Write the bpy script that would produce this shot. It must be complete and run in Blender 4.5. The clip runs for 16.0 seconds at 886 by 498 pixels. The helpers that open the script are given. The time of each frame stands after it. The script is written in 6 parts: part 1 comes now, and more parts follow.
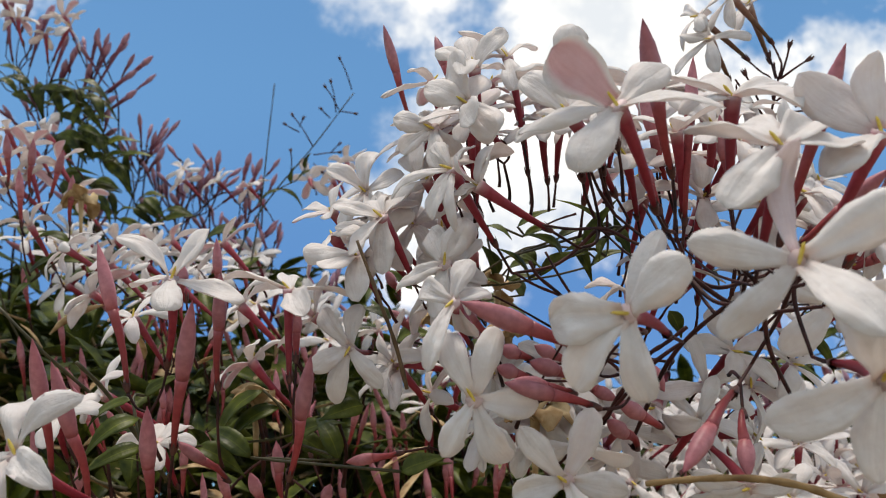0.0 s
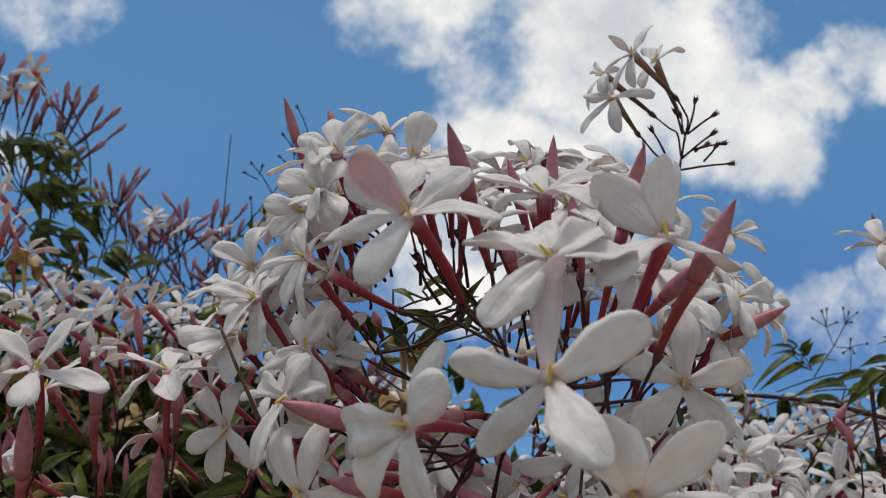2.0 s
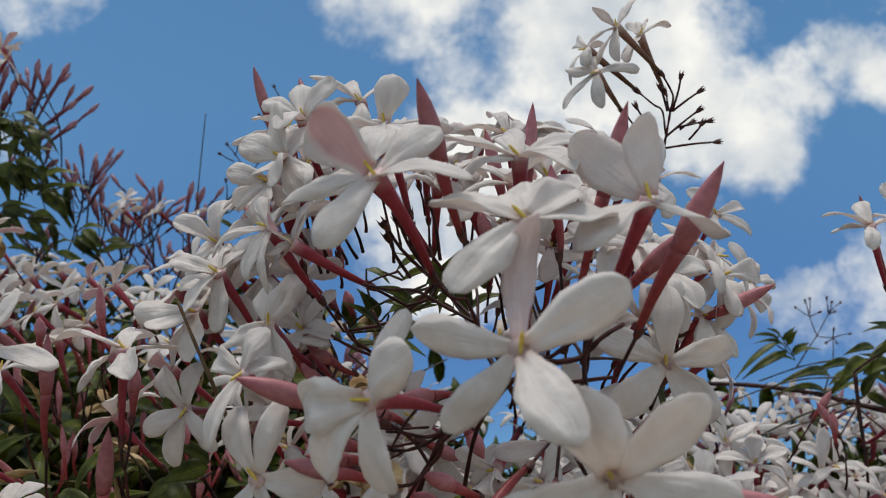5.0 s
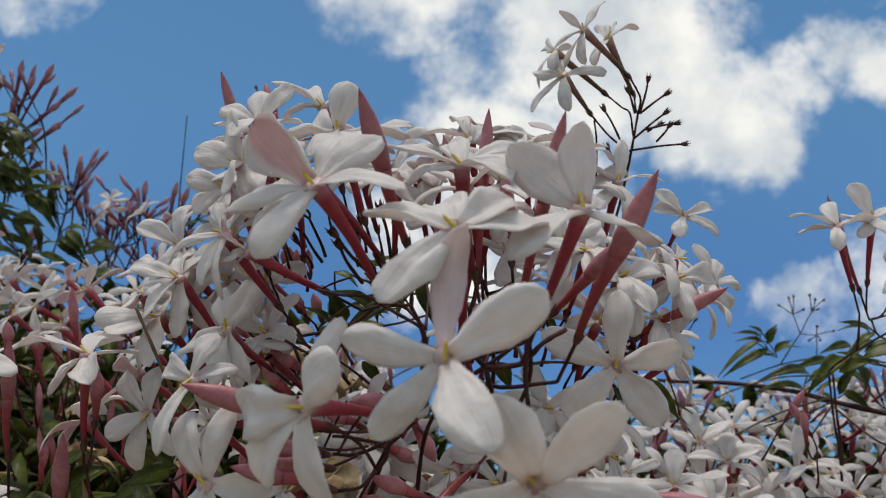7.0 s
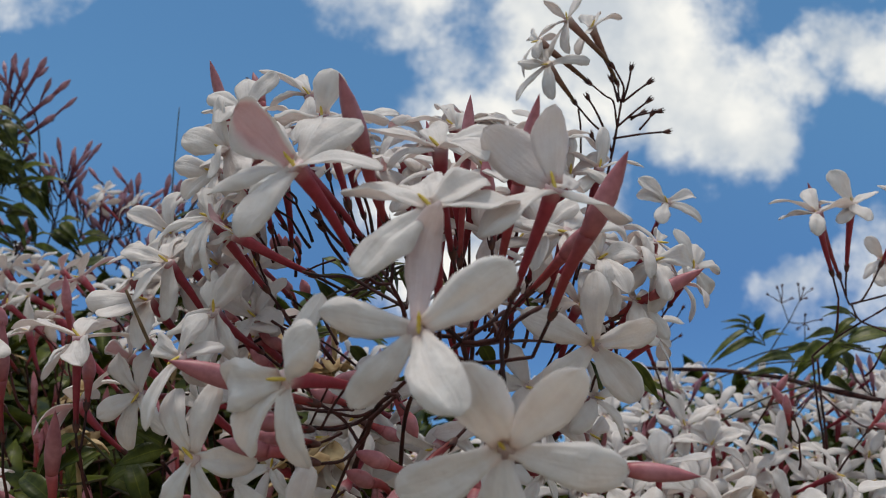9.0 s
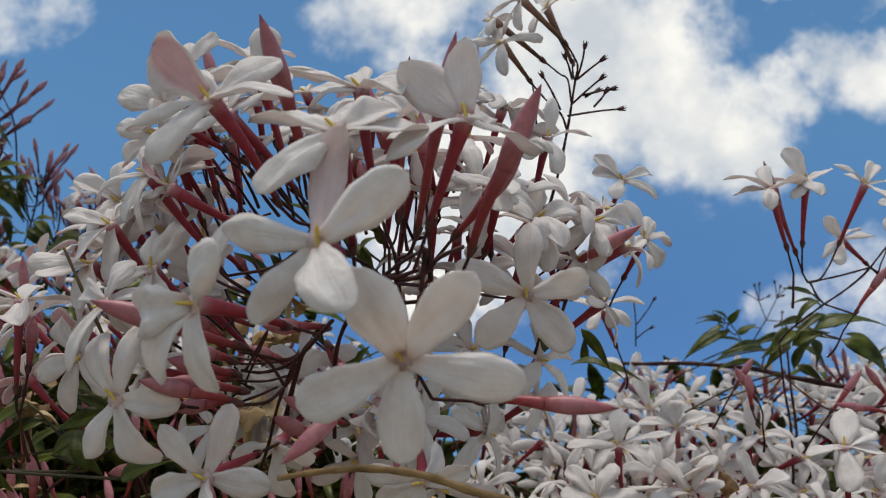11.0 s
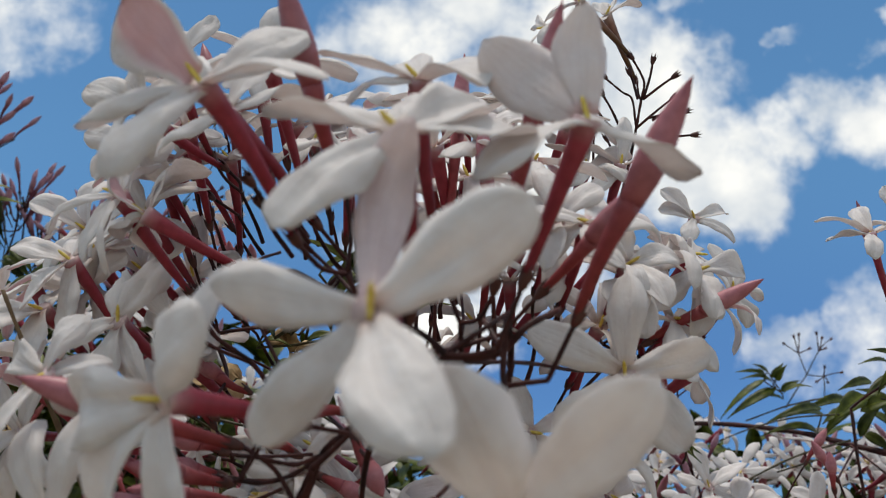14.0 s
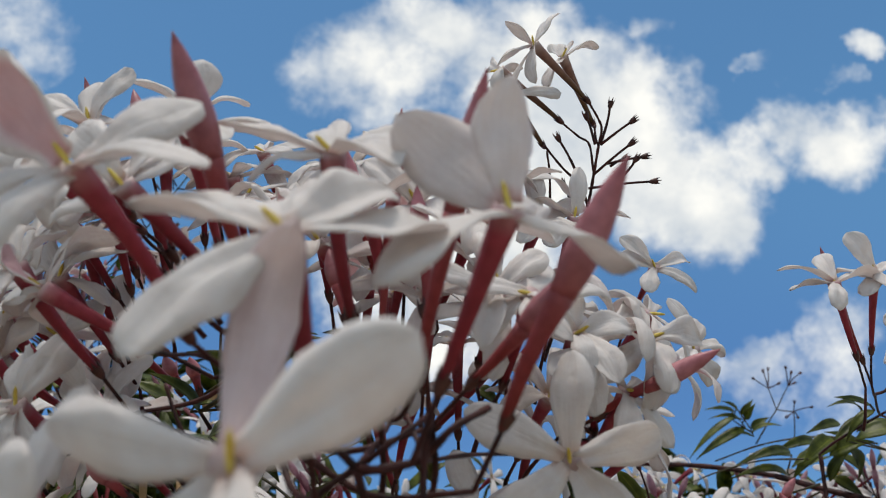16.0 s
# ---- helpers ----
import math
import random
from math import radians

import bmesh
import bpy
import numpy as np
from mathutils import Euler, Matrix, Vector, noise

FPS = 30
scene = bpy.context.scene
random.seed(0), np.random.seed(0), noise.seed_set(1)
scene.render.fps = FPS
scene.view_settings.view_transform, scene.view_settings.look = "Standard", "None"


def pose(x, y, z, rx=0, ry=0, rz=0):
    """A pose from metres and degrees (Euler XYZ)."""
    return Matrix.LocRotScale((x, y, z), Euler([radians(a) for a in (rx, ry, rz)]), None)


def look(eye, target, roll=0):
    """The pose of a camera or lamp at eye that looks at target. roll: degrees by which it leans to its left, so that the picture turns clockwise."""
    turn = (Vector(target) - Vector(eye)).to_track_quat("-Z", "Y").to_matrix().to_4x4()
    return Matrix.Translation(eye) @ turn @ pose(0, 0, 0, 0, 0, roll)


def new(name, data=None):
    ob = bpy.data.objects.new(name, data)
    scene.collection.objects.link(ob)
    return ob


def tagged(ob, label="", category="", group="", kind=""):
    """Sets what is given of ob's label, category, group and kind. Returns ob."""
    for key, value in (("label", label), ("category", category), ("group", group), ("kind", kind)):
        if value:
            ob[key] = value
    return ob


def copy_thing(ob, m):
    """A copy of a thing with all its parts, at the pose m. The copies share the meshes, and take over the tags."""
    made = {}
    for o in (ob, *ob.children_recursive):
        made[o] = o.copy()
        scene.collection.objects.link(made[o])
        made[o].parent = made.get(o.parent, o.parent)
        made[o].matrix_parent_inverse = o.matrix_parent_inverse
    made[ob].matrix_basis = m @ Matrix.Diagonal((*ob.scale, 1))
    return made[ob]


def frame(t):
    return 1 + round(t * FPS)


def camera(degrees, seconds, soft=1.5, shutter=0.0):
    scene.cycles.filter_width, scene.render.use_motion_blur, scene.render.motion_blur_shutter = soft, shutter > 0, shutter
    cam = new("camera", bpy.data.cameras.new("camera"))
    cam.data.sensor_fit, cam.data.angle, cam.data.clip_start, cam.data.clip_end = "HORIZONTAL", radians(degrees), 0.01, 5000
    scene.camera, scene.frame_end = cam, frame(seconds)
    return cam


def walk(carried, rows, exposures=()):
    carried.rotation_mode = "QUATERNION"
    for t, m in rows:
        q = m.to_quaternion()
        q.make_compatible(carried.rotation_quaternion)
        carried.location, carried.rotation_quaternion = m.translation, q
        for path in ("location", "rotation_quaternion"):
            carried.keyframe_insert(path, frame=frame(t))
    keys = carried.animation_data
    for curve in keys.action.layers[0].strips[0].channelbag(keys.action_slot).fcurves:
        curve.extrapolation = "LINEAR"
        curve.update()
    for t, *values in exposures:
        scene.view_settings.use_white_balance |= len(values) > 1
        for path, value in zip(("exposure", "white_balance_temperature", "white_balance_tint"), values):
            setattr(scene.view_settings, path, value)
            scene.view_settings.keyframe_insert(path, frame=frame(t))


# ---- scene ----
cam = camera(58.50, 16.0, 1.0)
cam.data.dof.use_dof, cam.data.dof.focus_distance, cam.data.dof.aperture_fstop = True, 0.17, 40.0
# Plant frame: x right, y away, z up as the viewer holds the lens, tipped up by TILT at EYE above the ground.
EYE, TILT = 1.6, 20.0
BASE = pose(0, 0, EYE, TILT)
ROWS = [
    (0.0, -0.00020, 0.00002, 0.00023, -0.236, -0.070, 0.061),
    (0.5, 0.00945, -0.00705, 0.00531, 0.485, 0.211, 0.846),
    (1.0, 0.02235, -0.00690, 0.00037, 0.492, 0.273, 1.252),
    (1.5, 0.03258, -0.00549, 0.00251, 0.859, 1.032, 1.783),
    (2.0, 0.03350, -0.00260, 0.01333, 1.366, 1.190, 1.401),
    (2.5, 0.03451, 0.00238, 0.01514, 0.939, 0.932, 1.554),
    (3.0, 0.03414, 0.00481, 0.01425, 1.243, 0.986, 1.577),
    (3.2, 0.03509, 0.00555, 0.01478, 1.587, 0.902, 2.061),
    (5.3, 0.03594, 0.00632, 0.00895, 0.079, 0.649, 0.904),
    (5.5, 0.03630, 0.00679, 0.00936, 0.028, 0.914, 0.889),
    (6.0, 0.04064, 0.00702, 0.00688, 0.316, 0.713, 1.147),
    (6.5, 0.04430, 0.00641, 0.00828, -0.011, 0.689, 1.401),
    (7.0, 0.04435, 0.00448, 0.01078, 0.142, 0.416, 1.246),
    (7.5, 0.04850, 0.00553, 0.00888, 0.705, 0.308, 1.621),
    (8.0, 0.04422, 0.00442, 0.00969, -0.062, 0.567, 1.340),
    (8.5, 0.04483, 0.00342, 0.00901, -0.160, 0.447, 1.204),
    (9.0, 0.04715, 0.00037, 0.00843, -0.113, -0.010, 1.452),
    (9.5, 0.05103, -0.00454, 0.00485, 0.507, 0.277, 1.625),
    (10.0, 0.05587, -0.00606, -0.00189, -0.450, -0.157, 1.835),
    (10.2, 0.05916, -0.00605, -0.00309, -0.207, 0.594, 2.003),
    (12.3, 0.05381, 0.01624, -0.01034, -0.750, 2.274, 1.372),
    (12.5, 0.05222, 0.01996, -0.00816, -0.263, 2.787, 1.294),
    (13.0, 0.05382, 0.02933, -0.00551, -0.028, 4.027, 2.205),
    (13.5, 0.05307, 0.03328, -0.00125, -0.520, 4.324, 0.823),
    (14.0, 0.04873, 0.03917, -0.00066, -0.684, 3.909, 0.382),
    (14.5, 0.04669, 0.04175, 0.00625, -1.249, 4.511, -0.232),
    (15.0, 0.04681, 0.04577, 0.00818, -1.687, 5.012, 0.070),
    (15.5, 0.04872, 0.04718, 0.00554, -1.828, 5.079, 0.811),
    (16.0, 0.05507, 0.04751, 0.00692, -2.421, 5.561, 0.740),
]
EXPOSURES = [(0.0, 0.61, 7340, 12), (0.5, 0.46, 7240, 12), (1.0, 0.36, 7090, 11), (2.0, 0.13, 7020, 10), (9.0, 0.13, 7020, 10), (10.0, 0.14, 7070, 11), (12.5, 0.18, 7020, 10), (14.0, 0.27, 7000, 10), (16.0, 0.23, 7020, 10)]
walk(cam, [(t, BASE @ pose(x, y, z, 90 + pitch, roll, yaw)) for t, x, y, z, yaw, pitch, roll in ROWS], EXPOSURES)

# ---- world and sun ----
def world_sky():
    w = bpy.data.worlds.new("sky")
    w.use_nodes = True
    scene.world = w
    nt = w.node_tree
    nt.nodes.clear()

    def node(kind, **vals):
        n = nt.nodes.new(kind)
        for k, v in vals.items():
            n.inputs[k].default_value = v
        return n

    def math_node(op, a, b=None, clamp=False):
        n = nt.nodes.new("ShaderNodeMath")
        n.operation, n.use_clamp = op, clamp
        for i, v in enumerate((a, b)):
            if v is None:
                continue
            if isinstance(v, (int, float)):
                n.inputs[i].default_value = v
            else:
                nt.links.new(v, n.inputs[i])
        return n.outputs[0]

    def dot(vec, const):
        n = nt.nodes.new("ShaderNodeVectorMath")
        n.operation = "DOT_PRODUCT"
        nt.links.new(vec, n.inputs[0])
        n.inputs[1].default_value = const
        return n.outputs["Value"]

    sky = nt.nodes.new("ShaderNodeTexSky")
    sky.sky_type, sky.sun_disc = "NISHITA", False
    sky.sun_elevation, sky.sun_rotation = radians(SUN_HEIGHT), radians(SUN_TURN)
    sky.air_density, sky.dust_density, sky.ozone_density = 1.0, 0.4, 2.0
    where = nt.nodes.new("ShaderNodeTexCoord").outputs["Generated"]
    c, s = math.cos(radians(TILT)), math.sin(radians(TILT))
    ahead = math_node("MAXIMUM", dot(where, (0, c, s)), 0.15)
    u = math_node("DIVIDE", dot(where, (1, 0, 0)), ahead)
    v = math_node("DIVIDE", dot(where, (0, -s, c)), ahead)
    comb = nt.nodes.new("ShaderNodeCombineXYZ")
    nt.links.new(u, comb.inputs[0])
    nt.links.new(v, comb.inputs[1])
    warp = node("ShaderNodeTexNoise", Scale=7.5, Detail=8.0, Roughness=0.64)
    nt.links.new(comb.outputs[0], warp.inputs["Vector"])
    fine = math_node("SUBTRACT", warp.outputs["Fac"], 0.5)
    wide = node("ShaderNodeTexNoise", Scale=3.2, Detail=4.0, Roughness=0.55)
    nt.links.new(where, wide.inputs["Vector"])
    stir = node("ShaderNodeTexNoise", Scale=11.0, Detail=5.0, Roughness=0.6)
    nt.links.new(comb.outputs[0], stir.inputs["Vector"])
    parts = nt.nodes.new("ShaderNodeSeparateColor")
    nt.links.new(stir.outputs["Color"], parts.inputs[0])
    u = math_node("ADD", u, math_node("MULTIPLY", math_node("SUBTRACT", parts.outputs[0], 0.5), 0.11))
    v_sky = v
    v = math_node("ADD", v, math_node("MULTIPLY", math_node("SUBTRACT", parts.outputs[1], 0.5), 0.11))
    # Heaps of cloud: middle u, v and the two radii.
    field = None
    for cu, cv, ru, rv, gain in CLOUDS:
        du = math_node("DIVIDE", math_node("SUBTRACT", u, cu), ru)
        dv = math_node("DIVIDE", math_node("SUBTRACT", v, cv), rv)
        r2 = math_node("ADD", math_node("MULTIPLY", du, du), math_node("MULTIPLY", dv, dv))
        core = math_node("SUBTRACT", 1.35, r2)
        inside = math_node("MULTIPLY", math_node("MAXIMUM", core, 0.0), gain)
        outside = math_node("MAXIMUM", math_node("MULTIPLY", math_node("MINIMUM", core, 0.0), 1.1), -3.0)
        one = math_node("ADD", inside, outside)
        field = one if field is None else math_node("MAXIMUM", field, one)
    spread = math_node("MULTIPLY", math_node("SUBTRACT", wide.outputs["Fac"], 0.52), 4.0)
    # Broken cloud thickens overhead and away from the open sky ahead: unseen cover, added as soft fill light.
    open_sky = nt.nodes.new("ShaderNodeMapRange")
    open_sky.interpolation_type = "SMOOTHSTEP"
    for key, val in (("From Min", 0.62), ("From Max", 0.86), ("To Min", 0.70), ("To Max", -3.4)):
        open_sky.inputs[key].default_value = val
    nt.links.new(ahead, open_sky.inputs["Value"])
    spread = math_node("ADD", spread, open_sky.outputs[0])
    field = math_node("MAXIMUM", field, spread)
    field = math_node("ADD", field, math_node("MULTIPLY", fine, 4.6))
    mask = nt.nodes.new("ShaderNodeMapRange")
    mask.interpolation_type = "SMOOTHSTEP"
    mask.inputs["From Min"].default_value, mask.inputs["From Max"].default_value = -0.35, 1.62
    nt.links.new(field, mask.inputs["Value"])
    shade = node("ShaderNodeTexNoise", Scale=5.5, Detail=5.0, Roughness=0.55)
    nt.links.new(comb.outputs[0], shade.inputs["Vector"])
    ramp = nt.nodes.new("ShaderNodeValToRGB")
    ramp.color_ramp.elements[0].position, ramp.color_ramp.elements[0].color = 0.36, (0.58, 0.66, 0.76, 1)
    ramp.color_ramp.elements[1].position, ramp.color_ramp.elements[1].color = 0.56, (0.95, 0.985, 1.0, 1)
    nt.links.new(shade.outputs["Fac"], ramp.inputs["Fac"])
    bg_sky = node("ShaderNodeBackground", Strength=SKY_STRENGTH)
    tint = nt.nodes.new("ShaderNodeMix")
    tint.data_type, tint.blend_type = "RGBA", "MULTIPLY"
    tint.inputs["Factor"].default_value = 1.0
    low = nt.nodes.new("ShaderNodeMapRange")
    low.interpolation_type = "SMOOTHSTEP"
    low.inputs["From Min"].default_value, low.inputs["From Max"].default_value = -0.16, 0.24
    nt.links.new(v_sky, low.inputs["Value"])
    deep = nt.nodes.new("ShaderNodeMix")
    deep.data_type = "RGBA"
    deep.inputs[6].default_value, deep.inputs[7].default_value = SKY_TINT_LOW, SKY_TINT
    nt.links.new(low.outputs[0], deep.inputs["Factor"])
    nt.links.new(deep.outputs[2], tint.inputs[7])
    nt.links.new(sky.outputs[0], tint.inputs[6])
    nt.links.new(tint.outputs[2], bg_sky.inputs["Color"])
    bg_cloud = node("ShaderNodeBackground", Strength=CLOUD_STRENGTH)
    nt.links.new(ramp.outputs[0], bg_cloud.inputs["Color"])
    mix = nt.nodes.new("ShaderNodeMixShader")
    nt.links.new(mask.outputs[0], mix.inputs[0])
    nt.links.new(bg_sky.outputs[0], mix.inputs[1])
    nt.links.new(bg_cloud.outputs[0], mix.inputs[2])
    out = nt.nodes.new("ShaderNodeOutputWorld")
    nt.links.new(mix.outputs[0], out.inputs[0])


SUN_HEIGHT, SUN_TURN = 85.0, 230.0
SKY_STRENGTH, CLOUD_STRENGTH, SKY_TINT, SKY_TINT_LOW = 0.092, 0.88, (0.66, 1.10, 1.27, 1), (0.35, 0.62, 0.97, 1)
CLOUDS = (
    (0.215, 0.250, 0.155, 0.125, 1.60), (0.340, 0.175, 0.105, 0.090, 1.55), (0.394, 0.130, 0.055, 0.060, 1.20), (0.290, 0.300, 0.072, 0.058, 1.40),
    (0.087, 0.124, 0.143, 0.093, 1.40), (0.060, 0.055, 0.140, 0.080, 1.30), (0.000, -0.020, 0.110, 0.055, 1.00), (-0.030, 0.340, 0.095, 0.075, 0.95), (0.050, 0.385, 0.110, 0.055, 1.10), (0.061, 0.239, 0.085, 0.050, 0.40),
    (0.160, 0.330, 0.110, 0.080, 1.40), (0.452, 0.215, 0.050, 0.034, 0.80), (0.512, 0.250, 0.052, 0.040, 0.80), (0.580, 0.232, 0.075, 0.050, 1.00),
    (0.469, 0.331, 0.026, 0.016, 0.02), (0.327, 0.390, 0.022, 0.018, 0.45), (0.574, 0.316, 0.026, 0.014, 0.42), (0.607, 0.358, 0.028, 0.016, 0.45), (0.470, -0.072, 0.060, 0.045, 0.20),
    (0.501, -0.110, 0.070, 0.040, 0.32), (0.557, -0.025, 0.050, 0.055, 0.50), (-0.520, 0.375, 0.085, 0.065, 0.50), (-0.575, 0.16, 0.03, 0.03, 0.6),
)
world_sky()
sun = new("sun", bpy.data.lights.new("sun", "SUN"))
sun.data.energy, sun.data.angle, sun.data.color = 2.0, radians(18.0), (1.0, 0.955, 0.91)
az, el = radians(SUN_TURN), radians(SUN_HEIGHT)
sun.matrix_world = look((0, 0, 5), Vector((0, 0, 5)) - Vector((math.sin(az) * math.cos(el), math.cos(az) * math.cos(el), math.sin(el))))


# ---- materials ----
def shader(name, rough=0.5, spec=0.4):
    m = bpy.data.materials.new(name)
    m.use_nodes = True
    nt = m.node_tree
    b = nt.nodes["Principled BSDF"]
    b.inputs["Roughness"].default_value = rough
    b.inputs["Specular IOR Level"].default_value = spec
    return m, nt, b


def two_tone(nt, low, high, scale, coord="Object", stretch=None, detail=4.0, lo=0.35, hi=0.65):
    """A colour that wanders between low and high with a noise of that scale; stretch widens it along one axis."""
    tex = nt.nodes.new("ShaderNodeTexNoise")
    tex.inputs["Scale"].default_value, tex.inputs["Detail"].default_value = scale, detail
    src = nt.nodes.new("ShaderNodeTexCoord").outputs[coord]
    if stretch:
        mp = nt.nodes.new("ShaderNodeMapping")
        mp.inputs["Scale"].default_value = stretch
        nt.links.new(src, mp.inputs[0])
        src = mp.outputs[0]
    nt.links.new(src, tex.inputs["Vector"])
    ramp = nt.nodes.new("ShaderNodeValToRGB")
    ramp.color_ramp.elements[0].position, ramp.color_ramp.elements[0].color = lo, (*low, 1)
    ramp.color_ramp.elements[1].position, ramp.color_ramp.elements[1].color = hi, (*high, 1)
    nt.links.new(tex.outputs["Fac"], ramp.inputs["Fac"])
    return ramp.outputs[0], tex.outputs["Fac"]


def blend(nt, fac, a, b, mode="MIX"):
    n = nt.nodes.new("ShaderNodeMix")
    n.data_type, n.blend_type = "RGBA", mode
    for slot, v in ((0, fac), (6, a), (7, b)):
        if isinstance(v, bpy.types.NodeSocket):
            nt.links.new(v, n.inputs[slot])
        else:
            n.inputs[slot].default_value = v if slot == 0 else (*v, 1)
    return n.outputs[2]


def ramp_on_uv(nt, axis, stops):
    uv = nt.nodes.new("ShaderNodeTexCoord").outputs["UV"]
    sep = nt.nodes.new("ShaderNodeSeparateXYZ")
    nt.links.new(uv, sep.inputs[0])
    ramp = nt.nodes.new("ShaderNodeValToRGB")
    while len(ramp.color_ramp.elements) < len(stops):
        ramp.color_ramp.elements.new(0.5)
    for e, (p, col) in zip(ramp.color_ramp.elements, stops):
        e.position, e.color = p, (*col, 1)
    nt.links.new(sep.outputs[axis], ramp.inputs["Fac"])
    return ramp.outputs[0]


def bump(nt, b, height, strength, distance):
    n = nt.nodes.new("ShaderNodeBump")
    n.inputs["Strength"].default_value, n.inputs["Distance"].default_value = strength, distance
    nt.links.new(height, n.inputs["Height"])
    nt.links.new(n.outputs[0], b.inputs["Normal"])


def thin(nt, b, colour, share):
    """Lets light through: mixes in a translucent part."""
    t = nt.nodes.new("ShaderNodeBsdfTranslucent")
    nt.links.new(colour, t.inputs["Color"])
    mix = nt.nodes.new("ShaderNodeMixShader")
    mix.inputs[0].default_value = share
    nt.links.new(b.outputs[0], mix.inputs[1])
    nt.links.new(t.outputs[0], mix.inputs[2])
    nt.links.new(mix.outputs[0], nt.nodes["Material Output"].inputs[0])


def varied(nt, colour, amount):
    """A little lighter or darker from piece to piece."""
    rnd = nt.nodes.new("ShaderNodeObjectInfo").outputs["Random"]
    mr = nt.nodes.new("ShaderNodeMapRange")
    mr.inputs["To Min"].default_value, mr.inputs["To Max"].default_value = 1.0 - amount, 1.0
    nt.links.new(rnd, mr.inputs["Value"])
    comb = nt.nodes.new("ShaderNodeCombineColor")
    for i in range(3):
        nt.links.new(mr.outputs[0], comb.inputs[i])
    return blend(nt, 1.0, colour, comb.outputs[0], "MULTIPLY")


def petal_material(name, base, heart, vein, share, margin=None):
    m, nt, b = shader(name, 0.5, 0.25)
    along = ramp_on_uv(nt, 0, ((0.02, heart), (0.15, base), (0.85, base), (1.0, tuple(0.97 * v for v in base))))
    veins, fac = two_tone(nt, vein, (1, 1, 1), 1.0, "UV", (2.2, 8.0, 1.0), 4.0, 0.3, 0.62)
    blot, _ = two_tone(nt, (0.94, 0.92, 0.91), (1, 1, 1), 420.0, "Object", None, 4.0)
    col = blend(nt, 1.0, blend(nt, 1.0, along, veins, "MULTIPLY"), blot, "MULTIPLY")
    if margin:
        inner = ramp_on_uv(nt, 1, ((0.0, (0, 0, 0)), (0.07, (0.15, 0.15, 0.15)), (0.20, (1, 1, 1)), (0.80, (1, 1, 1)), (0.93, (0.15, 0.15, 0.15)), (1.0, (0, 0, 0))))
        col = blend(nt, inner, margin, col)
    col = varied(nt, col, 0.07)
    nt.links.new(col, b.inputs["Base Color"])
    wrinkle = nt.nodes.new("ShaderNodeTexNoise")
    wrinkle.inputs["Scale"].default_value, wrinkle.inputs["Detail"].default_value = 380.0, 6.0
    nt.links.new(nt.nodes.new("ShaderNodeTexCoord").outputs["Object"], wrinkle.inputs["Vector"])
    streak = nt.nodes.new("ShaderNodeMath")
    streak.operation = "MULTIPLY_ADD"
    nt.links.new(fac, streak.inputs[0])
    streak.inputs[1].default_value = 0.55
    nt.links.new(wrinkle.outputs["Fac"], streak.inputs[2])
    bump(nt, b, streak.outputs[0], 0.75, 0.0007)
    thin(nt, b, col, share)
    return m


def plain_material(name, low, high, scale, rough, spec=0.35, share=0.0, relief=0.0, vary=0.15, stretch=None):
    m, nt, b = shader(name, rough, spec)
    col, fac = two_tone(nt, low, high, scale, "Object", stretch)
    col = varied(nt, col, vary)
    nt.links.new(col, b.inputs["Base Color"])
    if relief:
        bump(nt, b, fac, relief, 0.0004)
    if share:
        thin(nt, b, col, share)
    return m


petal_face = petal_material("petal face", (0.905, 0.876, 0.852), (0.87, 0.76, 0.70), (0.965, 0.955, 0.95), 0.43)
petal_back = petal_material("petal underside", (0.89, 0.828, 0.812), (0.80, 0.56, 0.54), (0.96, 0.935, 0.93), 0.43)
petal_rose = petal_material("rose underside", (0.79, 0.53, 0.555), (0.76, 0.50, 0.52), (0.95, 0.88, 0.88), 0.35, (0.88, 0.84, 0.83))


petal_blush = petal_material("blush underside", (0.87, 0.745, 0.74), (0.80, 0.58, 0.57), (0.95, 0.915, 0.915), 0.42)


def tube_material(name, stops, share=0.18):
    m, nt, b = shader(name, 0.42, 0.4)
    along = ramp_on_uv(nt, 0, stops)
    mott, fac = two_tone(nt, (0.78, 0.72, 0.74), (1.0, 1.0, 1.0), 700.0, "Object", None, 5.0)
    col = varied(nt, blend(nt, 1.0, along, mott, "MULTIPLY"), 0.28)
    nt.links.new(col, b.inputs["Base Color"])
    bump(nt, b, fac, 0.2, 0.0002)
    thin(nt, b, col, share)
    return m


tube_red = tube_material("corolla tube", ((0.0, (0.22, 0.02, 0.028)), (0.3, (0.34, 0.024, 0.042)), (0.72, (0.45, 0.060, 0.088)), (0.9, (0.62, 0.27, 0.29)), (1.0, (0.80, 0.62, 0.60))))
bud_rose = tube_material("bud", ((0.0, (0.30, 0.035, 0.028)), (0.5, (0.44, 0.060, 0.065)), (1.0, (0.53, 0.14, 0.155))))
bud_head_rose = tube_material("bud head", ((0.0, (0.56, 0.15, 0.16)), (0.4, (0.63, 0.27, 0.30)), (0.8, (0.56, 0.19, 0.22)), (1.0, (0.34, 0.07, 0.09))))
# Mauve of the far buds: haze and shade mixed into the rose colour.
bud_hazed = tube_material("hazed bud tube", ((0.0, (0.13, 0.035, 0.055)), (0.6, (0.28, 0.085, 0.13)), (1.0, (0.40, 0.15, 0.20))))
bud_hazed_head = tube_material("hazed bud head", ((0.0, (0.48, 0.20, 0.27)), (0.5, (0.60, 0.33, 0.40)), (1.0, (0.42, 0.17, 0.23))))
